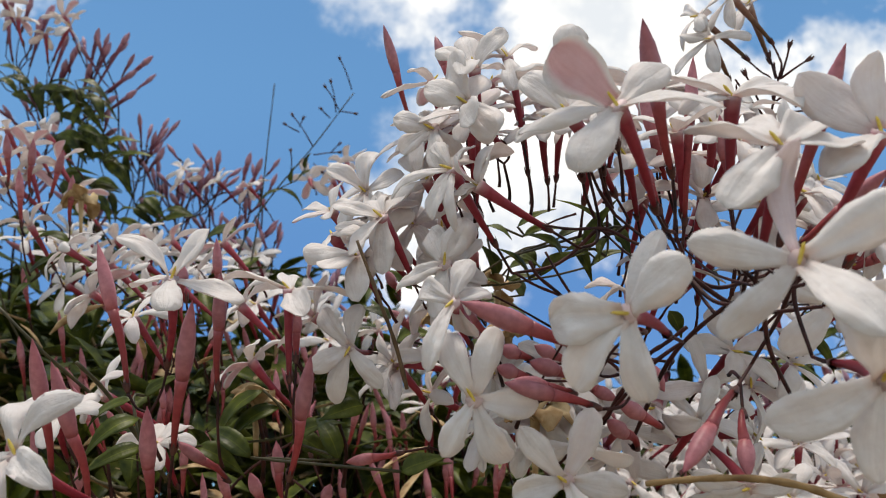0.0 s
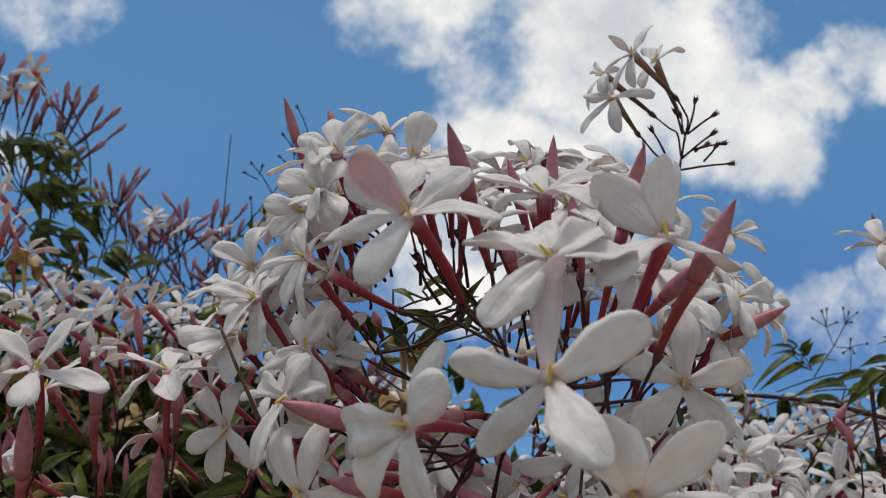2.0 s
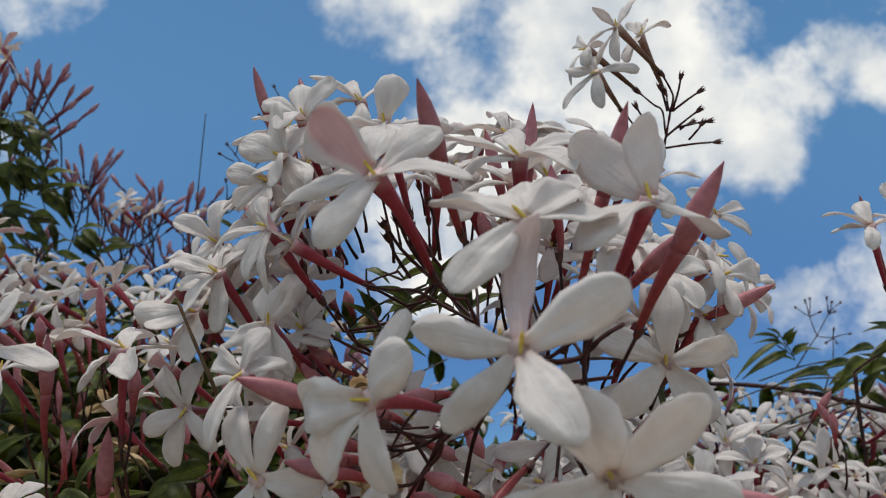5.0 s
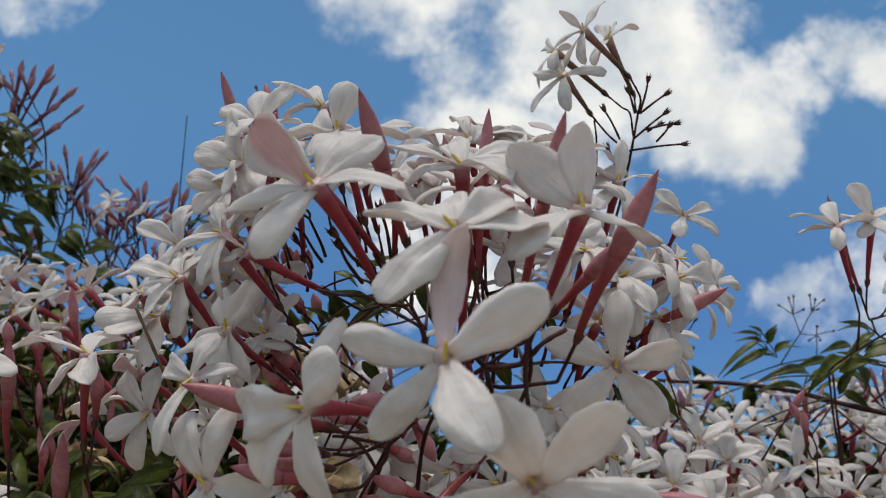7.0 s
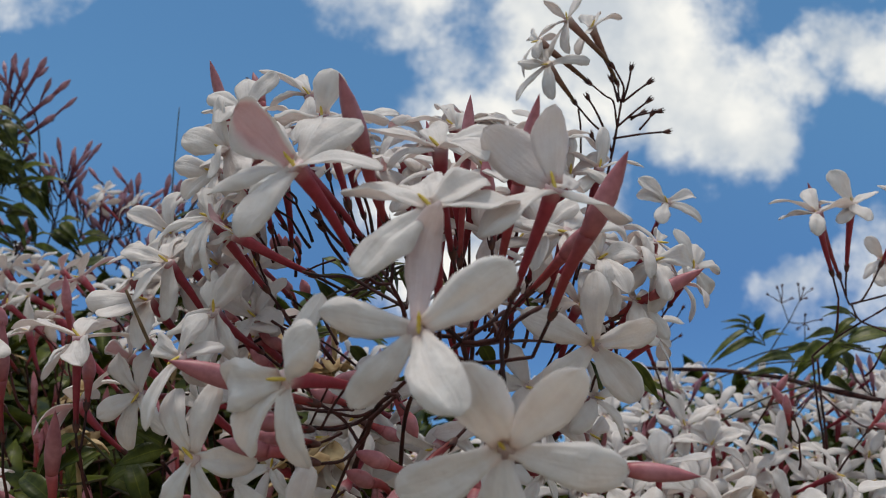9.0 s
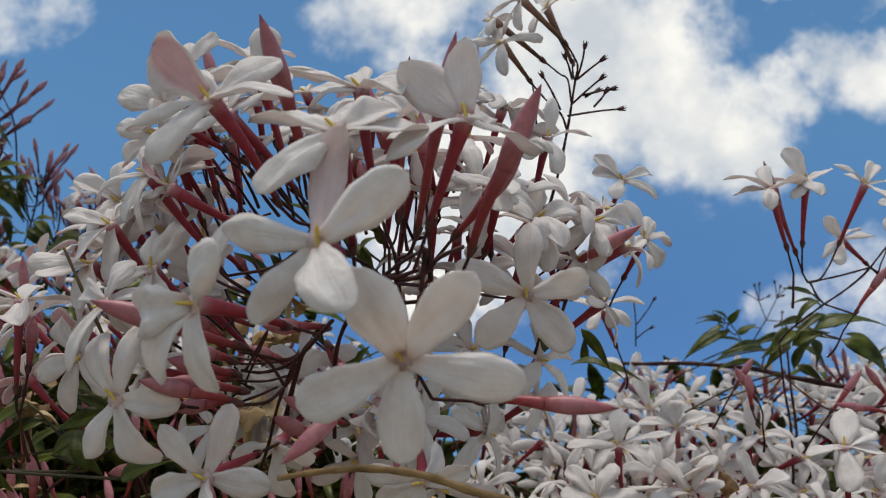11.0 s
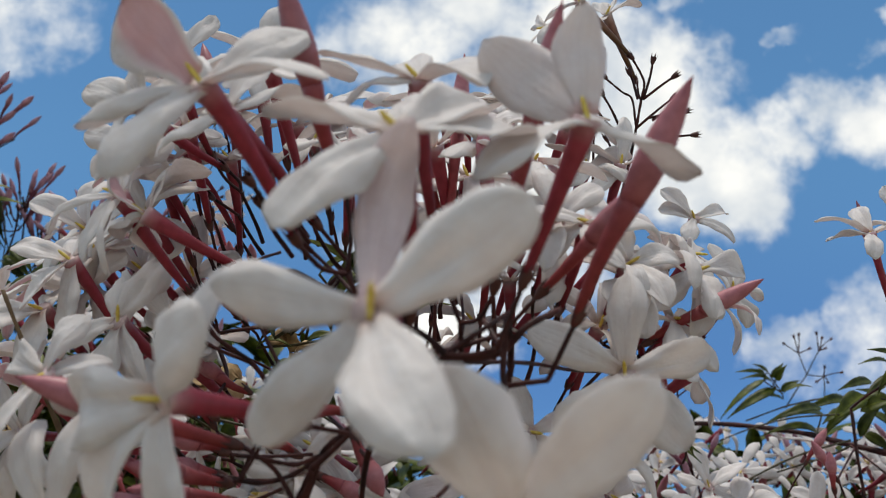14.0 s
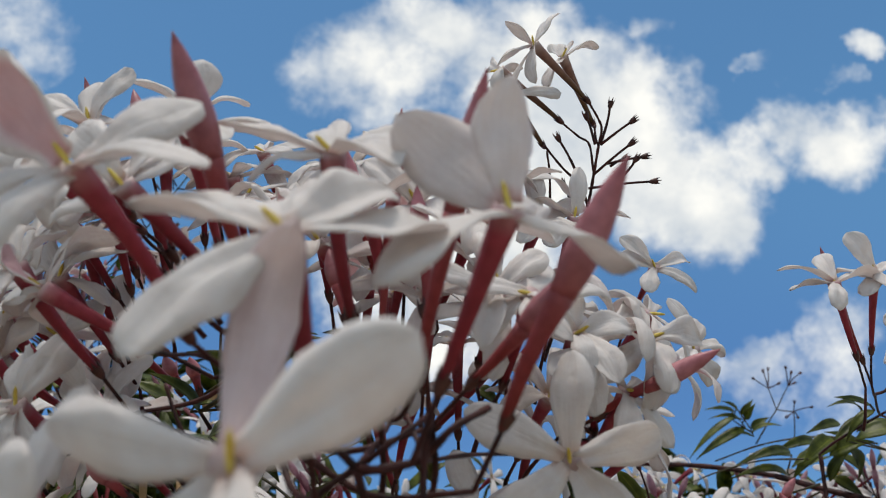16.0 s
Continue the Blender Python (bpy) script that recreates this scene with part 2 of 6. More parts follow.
tube_olive = tube_material("olive corolla tube", ((0.0, (0.10, 0.07, 0.025)), (0.3, (0.20, 0.10, 0.045)), (0.7, (0.38, 0.20, 0.15)), (1.0, (0.70, 0.58, 0.50))))
anther = plain_material("anther", (0.62, 0.42, 0.05), (0.80, 0.66, 0.18), 900.0, 0.6)
dark = plain_material("flower stalk", (0.016, 0.006, 0.006), (0.075, 0.022, 0.018), 300.0, 0.55, 0.2, 0, 0.3)
calyx_dark = plain_material("calyx", (0.04, 0.012, 0.012), (0.11, 0.04, 0.03), 500.0, 0.5)
twig = plain_material("green twig", (0.032, 0.030, 0.012), (0.09, 0.07, 0.03), 260.0, 0.55, 0.3, 0, 0.4)
thin_twig = plain_material("thin shoot", (0.03, 0.035, 0.03), (0.07, 0.075, 0.05), 260.0, 0.5)
brown_twig = plain_material("brown twig", (0.09, 0.055, 0.03), (0.19, 0.125, 0.07), 240.0, 0.65, 0.25, 0, 0.5)
tan = plain_material("dry twig", (0.15, 0.085, 0.035), (0.34, 0.22, 0.10), 240.0, 0.65, 0.25, 0, 0.5)
withered = plain_material("withered petal", (0.36, 0.22, 0.10), (0.68, 0.52, 0.30), 260.0, 0.8, 0.2, 0.2, 0.5)


def leaf_material():
    m, nt, b = shader("leaf", 0.42, 0.22)
    col, fac = two_tone(nt, (0.026, 0.042, 0.006), (0.140, 0.165, 0.022), 160.0)
    rib = ramp_on_uv(nt, 1, ((0.0, (1, 1, 1)), (0.46, (1, 1, 1)), (0.5, (1.9, 1.8, 1.5)), (0.54, (1, 1, 1))))
    side, sfac = two_tone(nt, (0.86, 0.88, 0.85), (1, 1, 1), 1.0, "UV", (16.0, 1.5, 1.0), 2.0)
    col = varied(nt, blend(nt, 1.0, blend(nt, 1.0, col, rib, "MULTIPLY"), side, "MULTIPLY"), 0.45)
    nt.links.new(col, b.inputs["Base Color"])
    bump(nt, b, sfac, 0.3, 0.0005)
    thin(nt, b, col, 0.26)
    return m


leaf_green = leaf_material()


def bounce_ground_material():
    # Ground out of view; its pale tone is chosen to bounce light up.
    m, nt, b = shader("pale bounce ground", 0.9, 0.2)
    fine, fac = two_tone(nt, (0.20, 0.165, 0.125), (0.34, 0.29, 0.22), 26.0, "Object", None, 9.0)
    broad, _ = two_tone(nt, (0.72, 0.74, 0.70), (1.0, 1.0, 1.0), 0.7, "Object", None, 6.0)
    nt.links.new(blend(nt, 1.0, fine, broad, "MULTIPLY"), b.inputs["Base Color"])
    bump(nt, b, fac, 0.6, 0.01)
    return m


bounce_ground = bounce_ground_material()


# ---- meshes ----
def mesh_of(name, verts, faces, mats, uvs=None, slots=None, smooth=True):
    me = bpy.data.meshes.new(name)
    me.from_pydata([tuple(v) for v in verts], [], faces)
    for m in mats:
        me.materials.append(m)
    if uvs is not None:
        layer = me.uv_layers.new(name="UVMap")
        flat = np.array([uvs[i] for f in faces for i in f], dtype=np.float32)
        layer.data.foreach_set("uv", flat.ravel())
    if slots is not None:
        me.polygons.foreach_set("material_index", slots)
    if smooth:
        me.polygons.foreach_set("use_smooth", [True] * len(faces))
    me.update()
    return me


def part(name, me, parent, label=""):
    ob = new(name, me)
    ob.parent = parent
    if label:
        tagged(ob, label)
    return ob


def sheet(rows_pts, normals, thick, uvs):
    """A sheet of rows x columns points with a thickness: two skins and a rim. Faces of the second skin get slot 1."""
    nr, nc = len(rows_pts), len(rows_pts[0])
    verts, uv = [], []
    for skin in (0, 1):
        for i in range(nr):
            for j in range(nc):
                rim = 0.35 if i in (0, nr - 1) or j in (0, nc - 1) else 1.0
                verts.append(rows_pts[i][j] - normals[i][j] * (thick * rim * skin))
                uv.append(uvs[i][j])
    faces, slots = [], []
    n = nr * nc
    for i in range(nr - 1):
        for j in range(nc - 1):
            a, b, c, d = i * nc + j, i * nc + j + 1, (i + 1) * nc + j + 1, (i + 1) * nc + j
            faces.append((a, b, c, d)), slots.append(0)
            faces.append((n + d, n + c, n + b, n + a)), slots.append(1)
    edge = [j for j in range(nc)] + [i * nc + nc - 1 for i in range(1, nr)] + [(nr - 1) * nc + j for j in range(nc - 2, -1, -1)] + [i * nc for i in range(nr - 2, 0, -1)]
    for a, b in zip(edge, edge[1:] + edge[:1]):
        faces.append((b, a, n + a, n + b)), slots.append(0)
    return verts, faces, uv, slots


def petal_mesh(tip, axis, rng, wide=1.0, curl=0.0, rose=False, rows=15, cols=9, wilt=0.0, face=None):
    """A petal from the throat at the origin to the tip, its inner side towards the axis or face. Metres."""
    length = tip.length
    u = tip.normalized()
    lead = face or axis
    n = lead - u * lead.dot(u)
    if n.length < 0.15:
        n = n + Vector((0, 0, 1)) - u * u.z
    n.normalize()
    side = u.cross(n)
    half = 0.00235 * wide * rng.uniform(0.9, 1.12)
    arch = rng.uniform(0.02, 0.11) + 0.5 * curl * rng.uniform(0.2, 0.8)
    cup = rng.choice((rng.uniform(-0.32, -0.1), rng.uniform(-0.2, 0.1), rng.uniform(0.0, 0.4))) - curl * rng.uniform(0.0, 0.6)
    hook = rng.uniform(-0.16, 0.03) - curl * 0.25 * rng.random()
    wave, phase = rng.uniform(0.06, 0.17) + 0.12 * wilt, rng.uniform(0, 6.28)
    twist = rng.uniform(-0.4, 0.4) * (1 + 2 * wilt)
    roll, fold = rng.uniform(0.0, 0.3), rng.choice((0.0, 0.0, rng.uniform(0.1, 0.45)))
    lean = rng.uniform(-0.10, 0.10)
    full, blunt = rng.uniform(0.52, 0.70), rng.uniform(1.9, 3.0)
    seed = Vector((rng.uniform(0, 50), rng.uniform(0, 50), rng.uniform(0, 50)))
    pts, nor, uvs = [], [], []
    for i in range(rows):
        s = i / (rows - 1)
        s = s * s * (3 - 2 * s) * 0.35 + s * 0.65
        rise = min(1.0, s / full)
        grow = 0.40 + 0.60 * rise * rise * (3 - 2 * rise)
        fall = max(0.0, 1 - max(0.0, (s - 0.62) / 0.38) ** blunt) ** 0.54
        w = half * max(grow * fall, 0.04)
        mid = u * (length * (0.05 + 0.95 * s)) + n * (length * (arch * 4 * s * (1 - s) + hook * max(0.0, s - 0.55) ** 2 * 5)) + side * (lean * length * s * (1 - s))
        a = twist * s
        sd, nn = side * math.cos(a) + n * math.sin(a), n * math.cos(a) - side * math.sin(a)
        line, ln, lu = [], [], []
        for j in range(cols):
            v = 2 * j / (cols - 1) - 1
            edge = 1 + 0.10 * noise.noise(seed + Vector((s * 6, v * 3, 0))) + 0.07 * noise.noise(seed + Vector((s * 14, v * 3, 5)))
            bend = cup * v * v + fold * abs(v) - roll * v ** 6 + wave * math.sin(phase + 6 * s + 2.5 * v) * abs(v) * 1.5
            crease = -0.13 * math.exp(-(v / 0.25) ** 2) * (1 - 0.7 * s) + (0.20 + 0.2 * wilt) * noise.noise(seed + Vector((s * 3.0, v * 1.8, 3))) + (0.05 + 0.1 * wilt) * noise.noise(seed + Vector((s * 8, v * 5, 8)))
            line.append(mid + sd * (v * w * edge) + nn * (bend * w + crease * half * min(1.0, w / half + 0.2)))
            ln.append((nn - sd * (2 * cup * v * 0.8)).normalized())
            lu.append((s, 0.5 + 0.5 * v))
        pts.append(line), nor.append(ln), uvs.append(lu)
    v, f, uv, sl = sheet(pts, nor, 0.00030, uvs)
    back = rose if isinstance(rose, bpy.types.Material) else petal_rose if rose else petal_back
    return mesh_of("petal", v, f, (petal_face, back), uv, sl)


def pipe(points, radii, sides=8, mats=(), name="pipe", u0=0.0, u1=1.0, closed=True):
    """A tube along points with a radius each."""
    pts = [Vector(p) for p in points]
    verts, uvs, faces = [], [], []
    ref = None
    for i, p in enumerate(pts):
        d = (pts[min(i + 1, len(pts) - 1)] - pts[max(i - 1, 0)]).normalized()
        if ref is None:
            ref = d.orthogonal().normalized()
        ref = (ref - d * ref.dot(d)).normalized()
        oth = d.cross(ref)
        for k in range(sides):
            a = 2 * math.pi * k / sides
            verts.append(p + (ref * math.cos(a) + oth * math.sin(a)) * radii[i])
            uvs.append((u0 + (u1 - u0) * i / (len(pts) - 1), k / sides))
    for i in range(len(pts) - 1):
        for k in range(sides):
            a, b = i * sides + k, i * sides + (k + 1) % sides
            faces.append((a, b, b + sides, a + sides))
    if closed:
        for i, rev in ((0, True), (len(pts) - 1, False)):
            ring = [i * sides + k for k in range(sides)]
            faces.append(tuple(reversed(ring)) if rev else tuple(ring))
    return mesh_of(name, verts, faces, mats, uvs)


def smooth_line(points, steps=5):
    """A Catmull-Rom line through the points."""
    p = [Vector(q) for q in points]
    if len(p) < 3:
        return [p[0].lerp(p[1], k / steps) for k in range(steps + 1)]
    p = [p[0] * 2 - p[1]] + p + [p[-1] * 2 - p[-2]]
    out = []
    for i in range(1, len(p) - 2):
        for k in range(steps):
            t = k / steps
            out.append(0.5 * (2 * p[i] + (p[i + 1] - p[i - 1]) * t + (2 * p[i - 1] - 5 * p[i] + 4 * p[i + 1] - p[i + 2]) * t * t + (3 * p[i] - p[i - 1] - 3 * p[i + 1] + p[i + 2]) * t ** 3))
    return out + [p[-2]]


def calyx_mesh(at, way, size=1.0):
    """A small cup with five teeth, opening along way."""
    way = way.normalized()
    a0 = way.orthogonal().normalized()
    b0 = way.cross(a0)
    verts, faces = [], []
    sides = 10
    for h, r in ((-0.0006, 0.00042), (0.0, 0.00075), (0.0012, 0.00105), (0.0020, 0.00112)):
        for k in range(sides):
            ang = 2 * math.pi * k / sides
            verts.append(at + (way * h + (a0 * math.cos(ang) + b0 * math.sin(ang)) * r) * size)
    for i in range(3):
        for k in range(sides):
            a, b = i * sides + k, i * sides + (k + 1) % sides
            faces.append((a, b, b + sides, a + sides))
    for k in range(0, sides, 2):
        ang = 2 * math.pi * (k + 0.5) / sides
        verts.append(at + (way * 0.0036 + (a0 * math.cos(ang) + b0 * math.sin(ang)) * 0.00125) * size)
        verts.append(at + (way * 0.0020 + (a0 * math.cos(ang) + b0 * math.sin(ang)) * 0.00085) * size)
        t = len(verts) - 2
        faces += [(30 + k, 30 + (k + 1) % sides, t), (30 + (k + 1) % sides, t + 1, t), (t + 1, 30 + k, t)]
    faces.append(tuple(reversed(range(sides))))
    return mesh_of("calyx", verts, faces, (calyx_dark,))


def mm(p):
    """From millimetres of the plant frame to metres of the world."""
    return BASE @ (Vector(p) / 1000)


TURN3 = BASE.to_3x3()
RNG = random.Random(7)
JOINTS = []


def make_blossom(base, throat, tips, rng, wide=1.0, curl=0.0, rose=(), pinkback=0, wilt=0, rows=15, cols=9, faces=None, broad=None):
    """A jasmine blossom at metres of the world: base of its tube, its throat, and the petal tips from the throat."""
    root = new("jasmine_flower")
    root.location = base
    axis = throat - base
    length = axis.length
    ax = axis.normalized()
    bow = ax.orthogonal().normalized() * rng.uniform(-0.0008, 0.0008)
    line = [ax * (length * t) + bow * math.sin(math.pi * t) for t in (0.0, 0.12, 0.3, 0.5, 0.7, 0.85, 0.94, 1.0)]
    tube = part("corolla_tube", pipe(line, (0.00046, 0.00056, 0.00070, 0.00084, 0.00102, 0.00122, 0.00136, 0.00150), 10, (tube_red,), "corolla_tube", 0.0, 1.0), root)
    for k, tip in enumerate(tips):
        me = petal_mesh(tip, ax, rng, wide * (broad.get(k, 1.0) if broad else 1.0), curl, rose[k] if isinstance(rose, dict) and k in rose else k in rose or (pinkback and rng.random() < 0.25), rows, cols, wilt, faces.get(k) if faces else None)
        ob = part("petal", me, root)
        ob.location = axis
    lean = (tips[0].normalized() * 0.8 + ax * 0.7).normalized()
    st = part("stamen", pipe([Vector((0, 0, -0.0014)), Vector((0, 0, 0.0)), Vector((0, 0, 0.0011)), Vector((0, 0, 0.0018)), Vector((0, 0, 0.0022))], (0.00018, 0.00028, 0.0003, 0.00022, 0.00008), 7, (anther,), "stamen"), tube, "yellow anther in the throat")
    st.matrix_basis = Matrix.Translation(axis + lean * 0.0003) @ lean.to_track_quat("Z", "Y").to_matrix().to_4x4()
    cal = part("calyx", calyx_mesh(Vector((0, 0, 0)), ax, 0.74), root)
    return root


def blossom(throat, base, tips, wide=1.0, curl=0.0, rose=(), pinkback=0, wilt=0, faces=None, broad=None, olive=0):
    t = mm(throat)
    b = t + TURN3 @ (Vector(base) / 1000)
    root = make_blossom(b, t, [TURN3 @ (Vector(p) / 1000) for p in tips], RNG, wide, curl, rose, pinkback, wilt, 15, 9, {k: TURN3 @ Vector(v) for k, v in (faces or {}).items()}, broad)
    if olive:
        for ob in root.children:
            if ob.name.startswith("corolla_tube"):
                ob.data.materials[0] = tube_olive
    else:
        JOINTS.append((b, (t - b).normalized()))
    label = "wilting white jasmine flower with curled petals" if wilt else "white five-petalled jasmine flower on a rose-red tube"
    return tagged(root, label, "flower", "jasmine flowers")


CORE = BASE @ Vector((0.042, 0.20, -0.035))


def auto_blossom(throat):
    """A blossom of the near cluster that leans out from its core."""
    t = mm(throat)
    way = ((t - CORE).normalized() * 0.9 + Vector((RNG.gauss(0, 0.25), RNG.gauss(-0.55, 0.25), RNG.gauss(0.5, 0.25)))).normalized()
    q = way.to_track_quat("Z", "Y").to_matrix()
    spin, flat = RNG.uniform(0, 6.28), RNG.uniform(-0.3, 0.35)
    tips = []
    for k in range(5):
        a = spin + 2 * math.pi * (k + RNG.uniform(-0.14, 0.14)) / 5
        tips.append(q @ Vector((math.cos(a), math.sin(a), flat + RNG.uniform(-0.25, 0.25))).normalized() * RNG.uniform(0.0108, 0.0138))
    curl = RNG.choice((0.0, 0.05, 0.15, 0.3, 0.4))
    base = t - way * RNG.uniform(0.016, 0.020)
    root = make_blossom(base, t, tips, RNG, RNG.uniform(0.76, 1.0), curl, (), 1, 1 if curl > 0.35 else 0, 11, 7)
    JOINTS.append((base, way, True))
    return tagged(root, "white jasmine flower crowded in the near cluster", "flower", "jasmine flowers")


def make_bud(base, tip, rng, fat=1.0, hazed_small=False):
    root = new("jasmine_bud")
    root.location = base
    d = tip - base
    ln = d.length
    ax = d.normalized()
    head = min(0.0085 if hazed_small else 0.0145, 0.5 * ln)
    bow = ax.orthogonal().normalized() * rng.uniform(-0.0012, 0.0012)
    neck = ln - head
    line = [ax * (neck * t) + bow * math.sin(math.pi * t * 0.9) for t in (0, 0.2, 0.45, 0.7, 0.9, 1.0)]
    part("bud_tube", pipe(line, [fat * r for r in (0.00046, 0.00055, 0.00068, 0.00084, 0.00102, 0.00113)], 8, (bud_hazed if hazed_small else bud_rose,), "bud_tube"), root)
    end = line[-1]
    prof = ((0.0, 0.00112), (0.08, 0.00124), (0.2, 0.00145), (0.33, 0.00154), (0.5, 0.00140), (0.68, 0.00112), (0.86, 0.0006), (0.96, 0.0002), (1.0, 0.00006))
    me = pipe([end + (ax * ln - end) * h for h, _ in prof], [fat * r for _, r in prof], 10, (bud_hazed_head if hazed_small else bud_head_rose,), "bud_head")
    part("bud_head", me, root, "pointed rose-pink bud tip")
    part("calyx", calyx_mesh(Vector((0, 0, 0)), ax, 0.74), root)
    return root


def bud(base, tip, hazed_small=False, joint=True, fat=1.0):
    b, t = mm(base), mm(tip)
    if hazed_small:
        JOINTS.append((b, (t - b).normalized()))
        return tagged(make_bud(b, t, RNG, 1.2, True), "small jasmine bud against the sky, hazed to mauve in colour", "flower bud", "spray buds")
    if joint:
        JOINTS.append((b, (t - b).normalized()))
    return tagged(make_bud(b, t, RNG, fat), "closed rose-pink jasmine bud on a slender tube", "flower bud", "jasmine buds")


def stalk(points, r0, r1, material):
    pts = smooth_line([mm(p) for p in points], 6)
    root = new("plant_stalk")
    root.location = pts[0]
    n = len(pts)
    slim = 0.62 if material is dark and points[0][1] < 200 else 1.0
    rad = [slim * (r0 + (r1 - r0) * i / (n - 1)) / 1000 * (1 + 0.12 * math.sin(i * 1.7)) for i in range(n)]
    part("stem", pipe([p - pts[0] for p in pts], rad, 8, (material,), "stem"), root)
    lab = {"flower stalk": "dark purplish-brown flower stalk", "green twig": "thin greenish-brown jasmine twig", "dry twig": "dry tan twig among the flowers", "brown twig": "bare brown broken twig among the flowers", "thin shoot": "long thin bare shoot against the sky"}
    return tagged(root, lab[material.name], "stalk", kind="")


def bare_calyx(base, tip):
    b, t = mm(base), mm(tip)
    root = new("bare_calyx")
    root.location = b
    d = t - b
    ax = d.normalized()
    mid = d * 0.5 + ax.orthogonal() * (0.03 * d.length)
    part("stem", pipe(smooth_line([Vector((0, 0, 0)), mid, d - ax * 0.002], 4), [0.00035] * 4 + [0.0003] * 5, 6, (dark,), "stem"), root)
    part("calyx", calyx_mesh(d - ax * 0.0025, ax, 0.72), root, "empty dark calyx with fine teeth")
    return tagged(root, "dark bare calyx on a thin stalk, its flower fallen", "calyx", "bare calyces")


def leaflet_mesh(span, up, width, rng):
    """A pointed leaf blade from the origin along span, folded a little along its rib and drooping."""
    ln = span.length
    u = span.normalized()
    n = (up - u * up.dot(u)).normalized()
    side = u.cross(n)
    fold, droop = rng.uniform(0.1, 0.4), rng.uniform(0.06, 0.2)
    pts, nor, uvs = [], [], []
    rows, cols = 9, 5
    for i in range(rows):
        s = i / (rows - 1)
        w = 0.23 * width * max(0.04, (math.sin(math.pi * min(1, s ** 0.62)) if s < 1 else 0) * (1 - 0.25 * s))
        mid = u * (ln * s) + n * (ln * droop * (4 * s * (1 - s) - s * s * 0.6))
        line, ln_, lu = [], [], []
        for j in range(cols):
            v = 2 * j / (cols - 1) - 1
            line.append(mid + side * (v * w) + n * (abs(v) * fold * w + 0.08 * w * math.sin(9 * s + 2 * v)))
            ln_.append((n - side * (fold * (1 if v > 0 else -1 if v < 0 else 0))).normalized())
            lu.append((s, 0.5 + 0.5 * v))
        pts.append(line), nor.append(ln_), uvs.append(lu)
    v, f, uv, _ = sheet(pts, nor, 0.0003, uvs)
    return mesh_of("leaflet", v, f, (leaf_green,), uv)


def compound_leaf(leaflets):
    root = new("jasmine_leaf")
    starts = [mm(a) for a, b, w in leaflets]
    root.location = starts[0]
    rachis = smooth_line([p - starts[0] for p in starts], 3) if len(starts) > 1 else None
    if rachis and max(p.length for p in rachis) < 0.06:
        part("leaf_stalk", pipe(rachis, [0.00035] * len(rachis), 6, (twig,), "leaf_stalk"), root)
    for a, b, w in leaflets:
        s, e = mm(a), mm(b)
        up = (Vector((0, -0.95, 0.6)) + Vector((RNG.uniform(-0.6, 0.6), RNG.uniform(-0.4, 0.4), 0))).normalized()
        ob = part("leaflet", leaflet_mesh(e - s, up, w / 1000, RNG), root)
        ob.location = s - starts[0]
    return tagged(root, "glossy dark green jasmine leaf with pointed leaflets", "leaf", "jasmine leaves")


# ---- near sprays, in millimetres of the plant frame ----
NODES = [(50.0, 122.9, -6.1), (40.9, 132.8, -4.0), (6.7, 194.8, -8.6), (34.6, 131.8, -19.6), (34.0, 169.8, 4.6), (53.6, 179.8, 1.8), (89.5, 190.0, -13.4), (-26.5, 205.1, -44.6), (-46.1, 200.0, -41.3), (57.0, 126.8, -1.8), (-205.5, 470.0, 92.7), (-249.8, 470.0, 104.4), (-184.3, 470.0, 40.6), (-145.7, 470.0, 18.8), (-209.5, 470.0, 60.8), (-118.8, 470.0, 32.2), (182.7, 262.6, -13.3), (211.2, 277.4, -9.2)]
blossom((44.1, 97.2, -1.4), (1.4, 16.9, -1.1), ((2.2, 8.6, 15.0), (11.3, -5.5, 7.8), (3.3, -13.6, -6.3), (-9.2, 0.8, -9.7), (-12.8, 3.7, 2.3)), wide=1.2, rose={0: petal_blush}, broad={2: 1.08, 0: 1.0, 3: 0.82, 4: 0.92}, faces={0: (-0.3, 1, -0.2)})
blossom((25.4, 107.8, -8.7), (10.2, 15.3, -4.7), ((-10.6, 5.0, -1.6), (4.7, 1.4, 11.7), (4.3, -9.0, 7.5), (-6.6, 4.6, -11.2), (2.5, -0.4, -12.4)), wide=1.12, curl=0.12, broad={0: 1.4, 1: 0.8, 2: 1.2, 3: 1.1, 4: 1.05}, faces={0: (0, -1, 0.2)})
blossom((45.9, 106.6, 14.2), (0.6, 9.2, -16.6), ((-12.3, 3.0, 2.6), (-9.8, -7.4, -8.0), (7.8, 7.1, 4.4), (12.3, 3.0, 0.3), (-1.9, 10.6, 3.7)), wide=1.34, broad={1: 1.1}, faces={2: (0, -0.8, 0.7), 4: (0, -0.8, 0.7), 3: (0, -0.5, 1), 0: (0, -0.5, 1), 1: (0, -0.7, 0.7)})
blossom((63.7, 114.1, 16.9), (-6.1, 4.1, -15.9), ((-8.6, 7.3, 9.2), (0.6, 3.5, 11.9), (4.0, 12.0, 3.0), (-11.4, -7.2, -6.7), (11.3, 1.5, -5.3)), wide=1.28, broad={0: 1.16, 1: 1.0, 2: 0.9, 3: 1.1, 4: 0.85}, faces={0: (0.2, 1, 0.1), 1: (0, 1, -0.2), 3: (0, -0.5, 1), 4: (0, -0.3, 1)})
